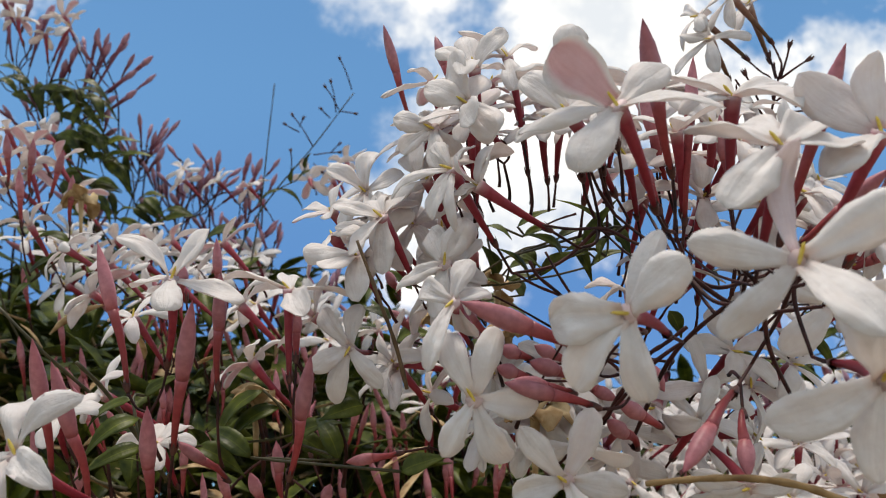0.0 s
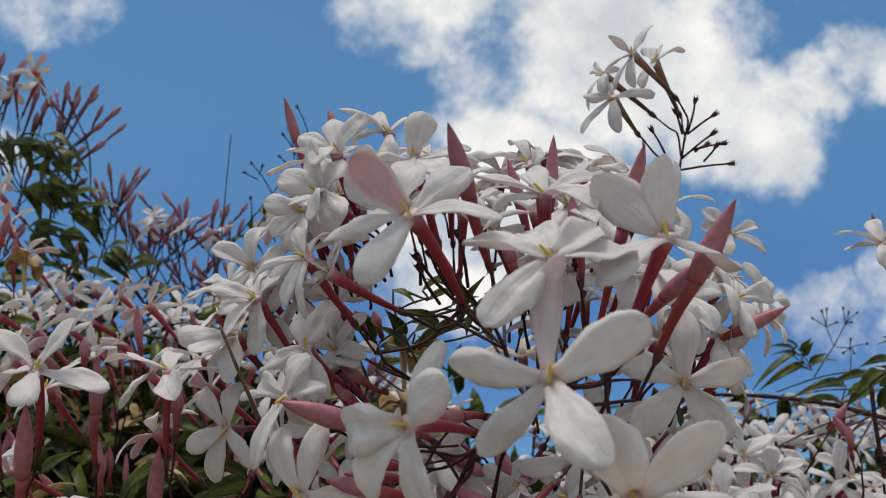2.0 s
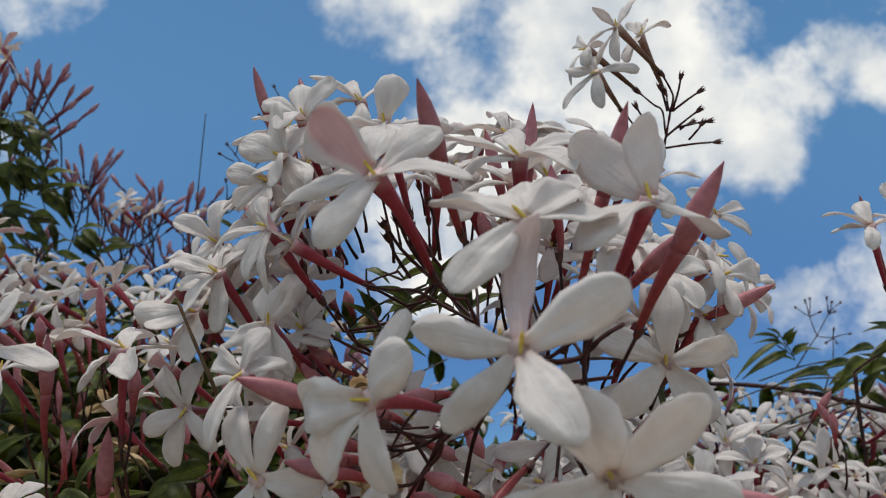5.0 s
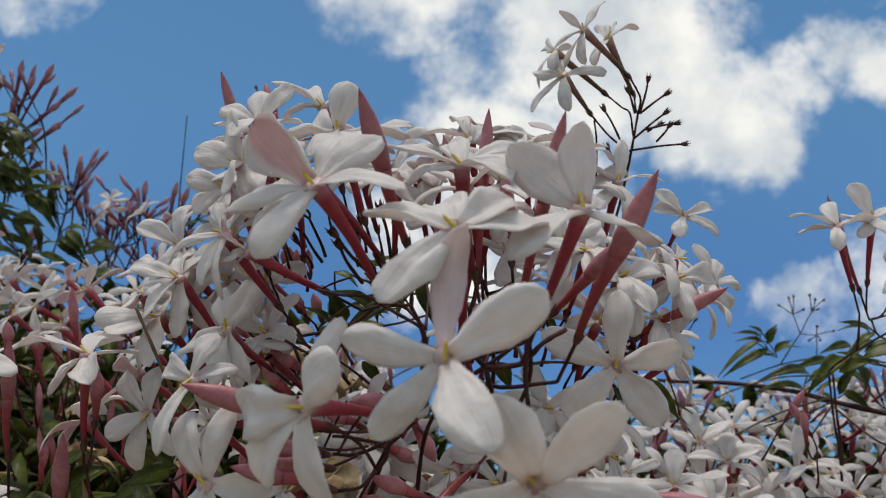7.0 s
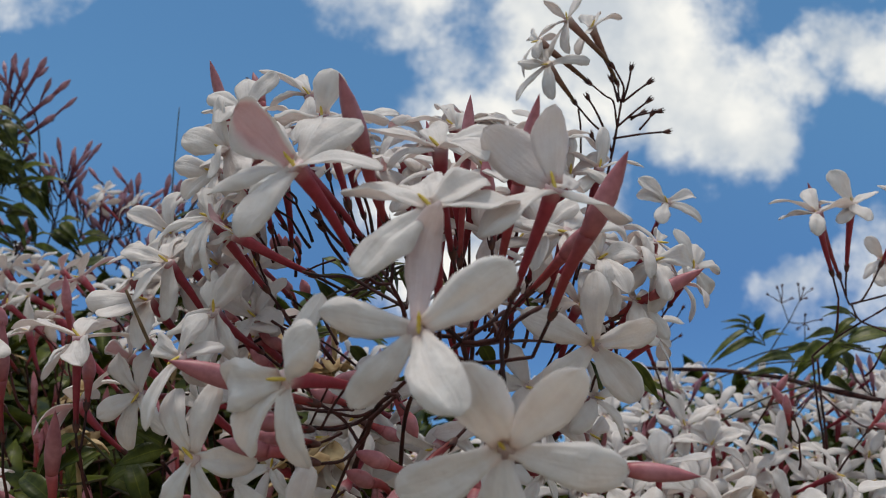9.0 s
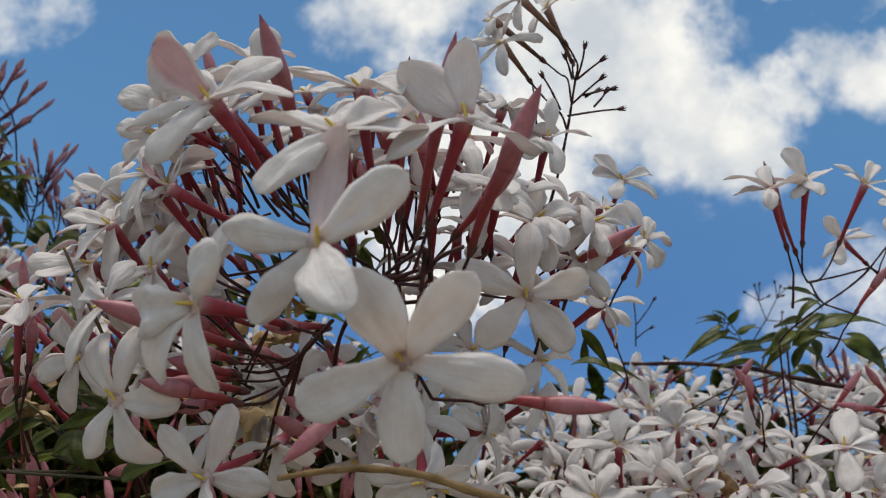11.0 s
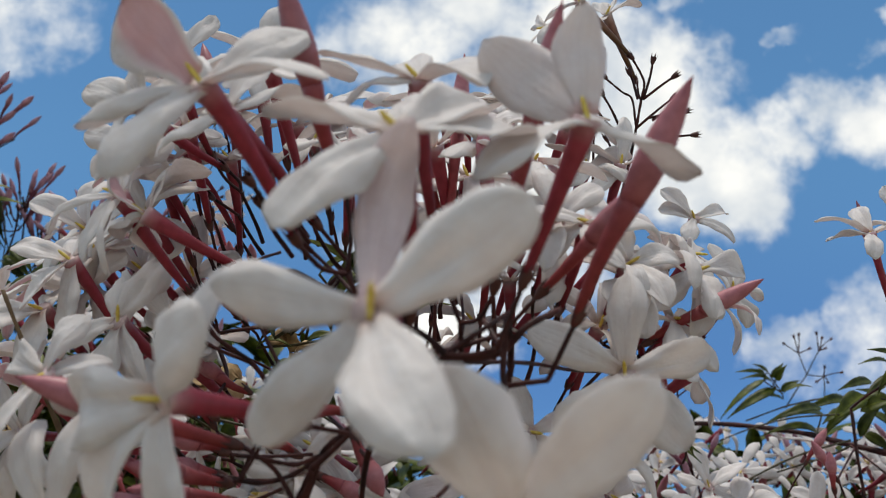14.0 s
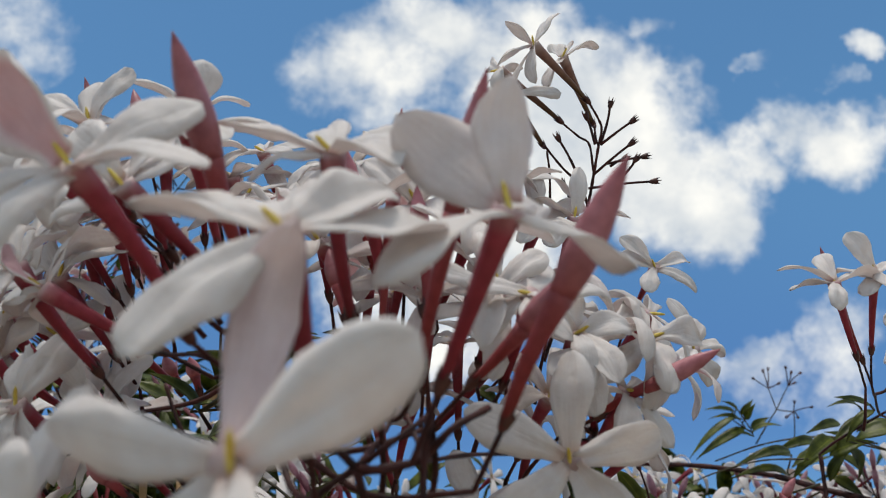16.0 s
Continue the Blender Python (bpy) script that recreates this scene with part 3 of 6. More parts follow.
blossom((25.9, 116.2, 21.2), (8.2, 9.0, -15.4), ((-8.8, 3.6, 9.2), (-14.3, 4.9, -2.9), (-7.1, -7.5, -9.0), (13.3, -7.3, -0.9), (9.1, 6.1, 8.4)), rose=(0,), wide=1.3, broad={0: 1.4, 2: 1.15, 1: 1.1}, faces={0: (0.35, 1, 0.2), 2: (0, -0.6, 0.8), 3: (0, -0.5, 0.9), 1: (0, -0.6, 0.8), 4: (0, -0.6, 0.8)})
blossom((7.1, 166.4, 38.1), (3.0, 11.7, -13.3), ((-2.2, 7.6, 9.7), (6.3, -0.1, 8.4), (-8.0, -0.0, 4.2), (-2.6, -11.8, -3.1), (6.1, 10.7, 2.4)), wide=1.2, curl=0.2)
blossom((54.1, 96.6, -16.0), (1.8, 16.9, -0.3), ((-5.4, -6.5, 11.0), (8.6, -7.5, 10.2), (15.2, -1.0, -3.4), (-0.1, 0.6, -13.0), (-13.6, 0.3, -5.7)), wide=1.2, broad={0: 1.15})
blossom((75.8, 152.0, -10.8), (5.6, 16.0, 0.0), ((0.7, 0.6, 14.4), (12.0, -1.2, 3.6), (7.8, -2.6, -10.4), (-9.9, -0.4, -9.1), (-13.7, -0.1, 6.4)), wide=1.3)
blossom((5.4, 130.0, -24.7), (5.9, 16.5, -4.2), ((-4.8, 4.4, 10.7), (3.0, -0.1, 12.1), (10.7, 0.0, -0.9), (-5.3, 0.5, -9.6), (5.6, 0.6, -11.5)), curl=0.3)
blossom((20.2, 128.4, -37.7), (5.1, 17.3, 0.1), ((-7.5, 0.1, 8.6), (4.5, 0.0, 11.9), (10.5, -0.1, -2.2), (4.0, -10.0, -6.4), (-8.7, 0.1, -2.4)), rose=(1,))
blossom((-33.6, 175.8, -9.0), (0.8, -4.3, -19.9), ((-14.2, -0.1, 4.1), (14.2, 0.0, -0.6), (4.6, -10.8, -4.2), (-11.1, 4.3, 3.7), (-2.7, 11.9, 2.8)), broad={2:1.5}, faces={2:(0,-1,0.25)})
blossom((-52.7, 155.0, -5.6), (-2.5, 4.8, -18.2), ((5.7, 4.7, 10.1), (2.7, -11.1, -5.0), (13.6, 3.1, -4.7), (-8.1, -3.5, 9.2), (-10.3, 7.0, -1.2)), wide=1.15)
blossom((-13.0, 174.0, 7.2), (7.0, 8.5, -15.5), ((-11.2, 3.8, 3.4), (0.5, -3.4, -12.7), (-6.8, -3.0, -8.6), (5.0, 10.0, 6.0), (-2.0, 11.0, 5.0)), wide=1.3)
blossom((-18.8, 176.7, -1.2), (4.2, 13.0, -11.7), ((-11.0, -5.8, 0.5), (-6.6, -10.2, -2.9), (0.8, -9.0, -8.6), (1.6, 11.4, -4.8), (-0.9, 11.7, 4.4)), wide=1.2)
blossom((0.7, 160.5, -3.0), (6.8, 13.1, -10.3), ((4.8, 4.3, 9.6), (-10.5, 2.0, -5.2), (-2.2, -3.6, -10.6), (5.1, -2.3, -10.2), (-3.0, 8.0, 8.0)), wide=1.15, broad={0: 1.4}, faces={0: (0, -1, 0.2)}, wilt=0.35)
blossom((1.9, 135.0, -8.9), (6.4, 14.5, -8.5), ((-4.3, -4.8, -11.2), (7.0, 3.5, 1.6), (3.2, 4.0, 7.4), (-6.0, 5.0, 2.6), (4.0, 8.0, -7.0)), wide=0.85, curl=0.15)
blossom((-20.1, 173.6, -21.7), (3.6, 15.7, -3.0), ((-3.5, 1.3, -12.8), (7.6, -4.0, -8.0), (-7.0, 4.0, 8.6), (1.5, 4.0, 10.0), (-8.0, -3.0, -4.0)), wide=1.05, curl=0.2)
blossom((2.1, 156.2, 15.9), (9.4, 6.5, -15.4), ((-13.0, 3.4, -3.6), (-0.9, -6.5, -11.5), (-4.6, -3.0, -9.6), (-3.0, 8.0, 7.0), (4.5, 5.0, 5.0)), wide=0.85, curl=0.15, wilt=0.5)
blossom((7.1, 153.6, 12.4), (15.0, 4.2, -8.8), ((-4.6, -2.0, 5.6), (-5.0, 2.4, -3.0), (3.0, 6.0, 9.0), (-2.0, 8.0, -4.0), (7.0, 6.0, 8.0)), wide=0.95, curl=0.3, rose=(0,), wilt=0.6)
blossom((16.2, 191.3, 46.5), (4.1, 2.5, -20.5), ((-12.0, -0.1, 5.9), (-9.6, 0.0, -2.8), (7.5, 8.8, 4.9), (0.8, -8.2, -9.4), (-5.8, 9.6, 5.5)), curl=0.15, wide=1.1)
blossom((24.2, 156.4, 35.3), (4.9, 1.8, -18.3), ((1.8, -0.1, 9.6), (13.3, 0.6, 0.3), (-3.4, -11.0, -4.8), (-9.4, 0.0, -0.3), (6.5, -9.9, -3.9)), wide=1.4, faces={0:(0,-1,0.2)})
blossom((5.1, 156.5, 29.0), (9.0, 15.0, -7.0), ((-8.3, -0.0, 3.4), (-2.6, 5.0, 11.2), (3.2, 9.2, 7.8), (0.2, -11.4, -5.1), (5.0, -9.1, -7.0)), wide=1.4)
blossom((-1.6, 172.5, 26.3), (9.0, 15.0, -7.0), ((-8.7, -0.0, 2.3), (-7.3, 0.0, -5.3), (0.6, -8.9, -8.8), (2.1, 11.4, 4.8), (6.2, 0.1, -6.5)))
blossom((47.3, 128.1, 24.8), (1.8, 5.7, -18.0), ((-11.7, -0.0, 3.4), (-8.9, -0.0, -1.5), (10.8, 5.6, 3.0), (7.0, -9.8, -3.3), (-2.0, 10.7, 6.1)))
blossom((56.4, 162.6, 24.9), (2.4, 11.9, -13.3), ((-7.8, 5.9, 7.8), (-5.9, -10.3, -3.8), (7.9, -0.0, 4.3), (3.2, -11.4, -4.1), (-0.3, 8.3, 9.3)))
blossom((40.8, 174.6, 20.8), (5.2, 10.1, -13.9), ((-7.3, -0.1, 5.3), (-2.9, -11.8, -3.1), (8.5, 0.0, -3.1), (3.2, 8.0, 9.1), (-1.4, 10.4, 6.8)))
blossom((51.0, 194.5, 38.5), (2.3, 0.8, -18.3), ((-12.2, -0.0, 1.7), (-3.8, 9.9, 6.6), (15.6, 0.0, 0.6), (10.1, 6.8, 2.9), (-9.5, -5.6, -5.9)), curl=0.3)
blossom((88.5, 204.7, 28.3), (-4.9, 0.8, -19.9), ((2.8, 2.9, 11.8), (11.5, 0.0, 0.9), (-7.8, -0.1, 4.5), (1.8, -8.4, -9.1), (-7.0, -8.3, -6.1)))
blossom((117.0, 243.8, 21.1), (-1.2, 14.9, -10.1), ((-8.3, -0.1, 7.9), (-9.3, -0.0, 2.6), (11.5, 0.1, -5.4), (10.9, 5.6, 2.6), (-5.1, -9.9, -5.6)))
blossom((81.8, 169.8, 3.4), (3.7, 9.6, -14.8), ((10.5, 5.5, 4.0), (-9.3, 7.1, 4.3), (-0.3, -8.5, -9.2), (-8.1, 2.8, 9.1), (-6.3, -10.1, -3.9)))
blossom((93.9, 174.9, 4.7), (-7.5, 13.5, -9.3), ((9.0, 0.0, -0.2), (-2.0, -3.9, -11.7), (-9.4, -5.5, -6.1), (-2.4, 11.2, 4.9), (0.4, -9.8, -7.8)), curl=0.45, wilt=1)
blossom((115.5, 214.9, 1.6), (-3.3, 13.4, -11.5), ((-4.2, -0.1, 10.9), (4.9, 9.4, 6.6), (4.6, 0.1, -7.8), (8.9, 8.7, -1.3), (-7.2, -9.5, -3.8)), curl=0.3)
blossom((71.6, 154.8, 11.2), (-2.9, 11.4, -13.7), ((-7.4, 0.0, -5.1), (4.3, 10.3, 5.7), (1.2, -12.1, -3.1), (-8.8, -0.0, 2.0), (-1.1, -10.9, -6.0)))
blossom((44.9, 165.1, -33.3), (6.5, 13.6, 5.4), ((-8.2, -0.0, 3.7), (4.1, 11.8, 0.7), (-4.4, -11.7, -0.9), (5.0, -11.4, -0.7), (-0.2, -12.0, -3.6)))
blossom((2.1, 189.8, -6.6), (3.8, 13.5, -11.3), ((-7.6, -0.1, 4.8), (7.5, -0.1, 9.1), (7.8, -9.7, -0.5), (-1.3, -11.4, -5.0), (-0.7, 10.1, 7.4)))
blossom((67.7, 160.3, 11.9), (-1.8, 13.9, -11.3), ((-1.6, 7.0, 10.2), (7.0, -0.3, 5.6), (8.5, 0.1, -2.9), (-3.1, -9.5, -7.5), (-8.4, -0.2, 3.3)))
blossom((80.6, 168.7, 5.5), (-1.3, 14.6, -10.5), ((8.8, -0.1, 1.7), (4.0, -9.7, -6.8), (0.5, 8.5, 9.2), (-6.6, -0.3, 6.1), (-0.2, -10.8, -6.3)), curl=0.3)
blossom((114.1, 270.0, -19.7), (6.7, 7.2, -15.1), ((-10.6, -0.2, 3.0), (15.2, -0.1, 2.2), (8.2, -7.9, -5.1), (-5.9, -9.0, -6.4), (6.1, 8.5, 6.9)))
blossom((28.0, 175.0, -30.1), (-4.0, 16.0, 4.2), ((-8.9, -0.0, -1.3), (2.9, 12.0, 2.2), (8.3, 0.0, -3.4), (0.4, -11.6, -4.5), (-6.0, 10.4, 3.4)))
blossom((26.5, 153.8, -38.4), (4.4, 16.8, 4.9), ((-1.3, 10.8, 6.1), (-8.7, 0.1, -2.2), (1.9, 0.1, -10.4), (8.3, -9.3, -0.3), (-5.8, 11.0, 1.4)))
blossom((156.7, 193.3, -51.3), (2.5, 3.4, -17.5), ((5.2, 8.4, 7.6), (-9.3, 0.1, -1.1), (12.1, -0.0, -2.6), (-3.4, -8.9, -8.1), (10.6, 6.3, 1.9)), wide=1.35)
blossom((54.9, 141.0, -42.8), (-1.4, 17.6, 3.4), ((-10.2, -0.1, 2.4), (8.7, -0.1, 2.3), (-3.3, 0.4, -8.4), (3.2, 11.5, 3.7), (-8.3, 0.2, -3.4)))
bud((38.5, 131.5, 12.0), (31.8, 124.6, 36.4), fat=1.15)
bud((-8.5, 220.4, 35.8), (-15.8, 220.2, 62.4))
bud((4.1, 204.4, 39.0), (-1.4, 209.3, 56.4))
bud((50.9, 164.8, 4.9), (54.2, 169.5, 41.2))
bud((55.6, 129.8, 0.6), (62.9, 122.6, 32.0))
bud((64.0, 125.0, -3.0), (75.4, 118.4, 22.4), fat=1.22)
# A flower's tube drawn as a bud, its head behind a petal.
bud((61.6, 136.8, 0.1), (73.3, 128.8, 13.2))
bud((84.3, 173.6, -7.9), (102.2, 166.5, 2.9))
bud((50.3, 174.7, 13.1), (44.5, 176.5, 37.0))
bud((26.0, 134.0, -17.4), (3.1, 126.7, -8.3), fat=1.25)
bud((64.1, 125.1, -26.1), (85.6, 120.2, -27.1))
bud((48.6, 130.0, -22.9), (35.3, 115.4, -32.7))
bud((26.1, 130.1, -26.2), (10.1, 127.9, -21.5))
bud((53.6, 140.3, -28.6), (50.9, 130.7, -37.9))
bud((-28.8, 149.6, -43.6), (-23.7, 144.2, -19.2))
bud((-64.6, 145.0, -47.5), (-67.9, 138.0, -19.4))
bud((-72.8, 148.0, -42.2), (-72.2, 140.0, -15.7))
bud((-53.8, 145.0, -50.6), (-51.2, 138.0, -27.3))
bud((-63.3, 160.0, -28.5), (-71.4, 165.0, 1.3))
bud((-47.8, 170.0, -30.2), (-47.2, 170.0, -4.7))
bud((-9.0, 190.0, -48.8), (-23.4, 195.0, -52.6))
bud((-46.7, 138.0, -35.4), (-40.8, 130.0, -8.3))
bud((-68.9, 244.8, -18.9), (-69.1, 244.6, 3.4))
bud((-65.7, 204.7, -13.6), (-66.9, 204.7, -3.6))
bud((-32.0, 174.9, -25.0), (-33.0, 179.8, -12.9))
bud((166.8, 275.5, -57.6), (165.6, 275.4, -45.1))
bud((225.2, 293.1, -59.8), (216.0, 293.0, -45.6))
bud((170.4, 301.8, -54.4), (177.8, 301.2, -42.6))
stalk(((50.0, 122.9, -6.1), (45.1, 129.9, -10.7), (40.3, 140.0, -20.0), (37.7, 155.1, -37.3)), 0.56, 0.68, dark)
stalk(((57.0, 126.8, -1.8), (54.0, 122.9, -3.4), (50.0, 122.9, -6.1)), 0.52, 0.56, dark)
stalk(((40.9, 132.8, -4.0), (44.3, 134.9, -7.9), (45.1, 129.9, -10.7)), 0.45, 0.52, dark)
stalk(((6.7, 194.8, -8.6), (18.5, 194.9, -14.3), (33.1, 175.0, -21.7), (40.3, 140.0, -20.0)), 0.41, 0.49, dark)
stalk(((34.0, 169.8, 4.6), (38.4, 159.8, -1.3), (40.9, 132.8, -4.0)), 0.38, 0.45, dark)
stalk(((53.6, 179.8, 1.8), (53.0, 154.9, -4.5), (50.0, 122.9, -6.1)), 0.38, 0.45, dark)
stalk(((89.5, 190.0, -13.4), (72.8, 165.0, -11.6), (61.3, 144.9, -8.7), (50.0, 123.9, -6.9)), 0.38, 0.49, dark)
stalk(((41.1, 132.0, -13.0), (38.0, 134.0, -16.0), (35.4, 136.0, -18.5), (32.5, 141.0, -25.1), (29.9, 146.0, -32.2)), 0.55, 0.80, dark)
stalk(((25.8, 131.0, -17.8), (28.2, 133.0, -18.5), (32.1, 135.0, -19.7), (35.4, 136.0, -18.7)), 0.42, 0.55, dark)
stalk(((25.6, 132.0, -20.9), (28.6, 134.0, -21.6), (31.9, 136.0, -21.0), (35.0, 136.0, -19.1)), 0.42, 0.55, dark)
stalk(((30.6, 130.0, -14.3), (28.5, 132.0, -17.2), (26.4, 132.0, -20.9)), 0.36, 0.42, dark)
stalk(((16.8, 150.0, -2.2), (18.5, 150.0, -5.2), (23.0, 152.0, -8.9), (25.8, 154.0, -13.3)), 0.50, 0.60, dark)
stalk(((14.2, 152.0, -4.5), (17.9, 152.0, -6.8), (23.0, 152.0, -8.9)), 0.42, 0.50, dark)
stalk(((21.2, 160.0, -0.6), (23.3, 158.0, -4.8), (26.3, 156.0, -9.9)), 0.40, 0.50, dark)
stalk(((34.6, 131.8, -19.6), (30.4, 138.2, -27.6), (25.6, 150.7, -37.8), (20.2, 161.2, -48.0)), 0.45, 0.56, dark)
stalk(((-26.5, 205.1, -44.6), (-25.7, 215.1, -54.9), (-27.7, 225.2, -67.5)), 0.45, 0.68, dark)
stalk(((-46.1, 200.0, -41.3), (-45.9, 205.1, -51.2), (-48.4, 215.2, -63.4)), 0.45, 0.68, dark)
stalk(((155.0, 437.5, -59.8), (167.4, 427.4, -59.6), (187.2, 407.4, -57.6), (207.6, 382.4, -57.6), (216.5, 362.4, -58.9), (234.9, 337.4, -61.6)), 1.0, 1.3, dark)
stalk(((199.8, 425.6, -58.6), (215.4, 405.5, -47.9), (231.4, 385.5, -42.3), (249.6, 375.5, -44.2)), 0.38, 0.45, twig)
stalk(((162.2, 345.6, -72.0), (186.8, 345.6, -60.4), (213.7, 355.6, -56.1)), 0.38, 0.45, twig)
stalk(((32.6, 126.0, -37.4), (39.8, 123.0, -35.8), (47.7, 121.2, -35.2), (55.9, 121.2, -36.5), (63.3, 121.3, -39.2), (72.2, 121.3, -41.9)), 0.45, 0.72, tan)
stalk(((-17.0, 160.8, 1.8), (-13.2, 162.0, -8.8), (-9.5, 164.0, -19.4), (-7.2, 168.0, -29.6)), 0.30, 0.5, brown_twig)
stalk(((-83.9, 401.9, 83.8), (-87.2, 402.2, 56.3), (-90.8, 402.6, 25.1), (-98.2, 411.9, -6.5)), 0.26, 0.42, thin_twig)
stalk(((-45.6, 420.0, 82.8), (-67.2, 420.0, 54.3), (-85.2, 420.0, 33.3), (-100.2, 420.0, 12.3), (-109.2, 420.0, -8.7)), 0.3, 0.55, thin_twig)
stalk(((-82.8, 180.0, -25.6), (-78.5, 185.0, -32.9), (-73.8, 190.0, -43.3), (-69.1, 200.0, -58.4)), 0.45, 0.6, twig)
stalk(((-112.0, 200.0, -14.1), (-100.6, 200.0, -25.6), (-92.1, 210.0, -38.8)), 0.4, 0.5, twig)
bare_calyx((103.1, 239.5, 51.4), (106.4, 239.4, 63.4))
bare_calyx((103.1, 239.5, 51.4), (112.1, 236.5, 57.8))
bare_calyx((101.4, 240.6, 44.1), (111.6, 236.5, 52.3))
bare_calyx((104.9, 240.5, 46.8), (116.1, 240.5, 48.9))
bare_calyx((100.0, 240.6, 40.6), (118.3, 240.6, 42.5))
bare_calyx((105.7, 240.5, 46.2), (111.5, 244.5, 49.6))
bare_calyx((101.7, 239.5, 51.5), (99.5, 240.4, 60.5))
bare_calyx((98.0, 240.6, 42.5), (91.9, 240.4, 54.9))
bare_calyx((96.6, 242.6, 35.1), (93.4, 242.5, 43.7))
bare_calyx((108.2, 240.6, 43.1), (113.4, 240.5, 49.3))
stalk(((269.0, 508.0, -44.2), (264.3, 511.0, -53.0), (258.4, 514.0, -64.5)), 0.36, 0.5, twig)
stalk(((265.5, 510.0, -32.0), (267.1, 509.0, -37.7), (269.0, 508.0, -44.2)), 0.3, 0.36, twig)
stalk(((275.6, 506.0, -30.5), (272.3, 507.0, -37.0), (269.0, 508.0, -44.2)), 0.3, 0.36, twig)
stalk(((277.6, 505.0, -45.1), (273.2, 507.0, -44.9), (269.0, 508.0, -44.2)), 0.3, 0.36, twig)
stalk(((277.6, 505.0, -45.1), (278.3, 506.0, -52.1), (278.6, 508.0, -62.3)), 0.3, 0.36, twig)
bare_calyx((265.5, 510.0, -32.0), (252.6, 502.0, -25.1))
bare_calyx((265.5, 510.0, -32.0), (263.5, 512.0, -20.5))
bare_calyx((265.5, 510.0, -32.0), (268.4, 515.0, -19.7))
bare_calyx((265.5, 510.0, -32.0), (271.3, 505.0, -28.2))
bare_calyx((275.6, 506.0, -30.5), (272.7, 502.0, -18.4))
bare_calyx((275.6, 506.0, -30.5), (281.2, 512.0, -22.0))
bare_calyx((275.6, 506.0, -30.5), (288.4, 515.0, -23.1))
bare_calyx((275.6, 506.0, -30.5), (280.6, 505.0, -28.1))
bare_calyx((277.6, 505.0, -45.1), (277.1, 502.0, -38.1))
bare_calyx((277.6, 505.0, -45.1), (292.9, 512.0, -43.3))
bare_calyx((277.6, 505.0, -45.1), (285.1, 515.0, -49.9))
bare_calyx((277.6, 505.0, -45.1), (272.2, 505.0, -48.9))
bare_calyx((-67.2, 420.0, 53.7), (-79.2, 420.0, 72.3))
bare_calyx((-74.7, 420.0, 61.8), (-83.7, 420.0, 66.9))
bare_calyx((-74.7, 420.0, 64.8), (-71.7, 420.0, 70.8))
bare_calyx((-55.2, 420.0, 72.3), (-58.2, 420.0, 90.3))
bare_calyx((-53.7, 420.0, 73.8), (-61.8, 420.0, 87.3))
bare_calyx((-53.7, 420.0, 72.9), (-43.2, 420.0, 71.4))
bare_calyx((-58.2, 420.0, 69.3), (-64.2, 420.0, 75.3))
bare_calyx((-79.2, 420.0, 39.3), (-79.2, 420.0, 53.7))
bare_calyx((-67.2, 420.0, 49.8), (-51.6, 420.0, 51.3))
bare_calyx((-58.2, 420.0, 50.7), (-52.2, 420.0, 56.7))
bare_calyx((-46.8, 420.0, 84.3), (-53.7, 420.0, 102.3))
bare_calyx((-67.2, 420.0, 45.3), (-61.2, 420.0, 39.3))
bare_calyx((153.1, 381.4, -45.4), (152.6, 380.2, -20.9))
bare_calyx((153.4, 380.9, -35.1), (163.6, 380.3, -21.3))
bare_calyx((153.3, 381.3, -41.5), (162.4, 381.0, -35.4))
auto_blossom((6.4, 174.5, 29.9))
auto_blossom((-25.6, 186.7, 3.4))
auto_blossom((-14.7, 187.6, 9.0))
auto_blossom((0.9, 194.8, -11.9))
auto_blossom((-0.0, 184.8, -8.7))
auto_blossom((34.1, 176.6, 25.2))
auto_blossom((38.1, 189.5, 30.8))
auto_blossom((44.1, 194.5, 36.4))
auto_blossom((55.4, 199.5, 40.5))
auto_blossom((63.3, 189.6, 35.2))
auto_blossom((54.9, 176.7, 21.6))
auto_blossom((58.2, 174.7, 11.7))
auto_blossom((66.7, 176.7, 24.4))
auto_blossom((69.5, 169.8, 9.6))
auto_blossom((49.1, 164.6, 24.4))
auto_blossom((89.0, 176.8, 7.2))
auto_blossom((100.5, 194.8, 8.8))
auto_blossom((78.2, 179.9, -5.0))
auto_blossom((89.5, 172.9, -3.5))
auto_blossom((105.7, 194.9, -0.9))
auto_blossom((22.9, 177.0, -32.3))
auto_blossom((32.2, 185.1, -33.9))
auto_blossom((39.9, 177.1, -40.1))
auto_blossom((57.4, 170.1, -29.6))
auto_blossom((69.6, 177.1, -31.0))
auto_blossom((81.4, 187.2, -36.3))
auto_blossom((65.5, 177.0, -22.9))
auto_blossom((21.2, 170.1, -38.7))
auto_blossom((9.4, 170.1, -37.3))
auto_blossom((53.9, 165.1, -35.8))
auto_blossom((8.6, 194.5, 28.0))
auto_blossom((25.0, 194.5, 31.7))
auto_blossom((-10.3, 190.0, -28.8))
auto_blossom((-2.4, 195.0, -35.5))
auto_blossom((39.2, 183.8, -48.4))
auto_blossom((9.7, 183.9, -37.8))
auto_blossom((68.7, 173.6, -40.5))
auto_blossom((58.1, 163.8, -50.3))
auto_blossom((82.0, 183.5, -26.8))
auto_blossom((99.4, 193.3, -14.3))
auto_blossom((-11.4, 190.0, -27.0))
auto_blossom((21.4, 170.0, -31.4))
auto_blossom((27.8, 180.0, -25.6))
auto_blossom((-32.0, 200.0, -17.0))
auto_blossom((-50.1, 210.0, -29.8))
auto_blossom((-123.3, 260.0, 0.2))
auto_blossom((-104.3, 250.0, -5.2))
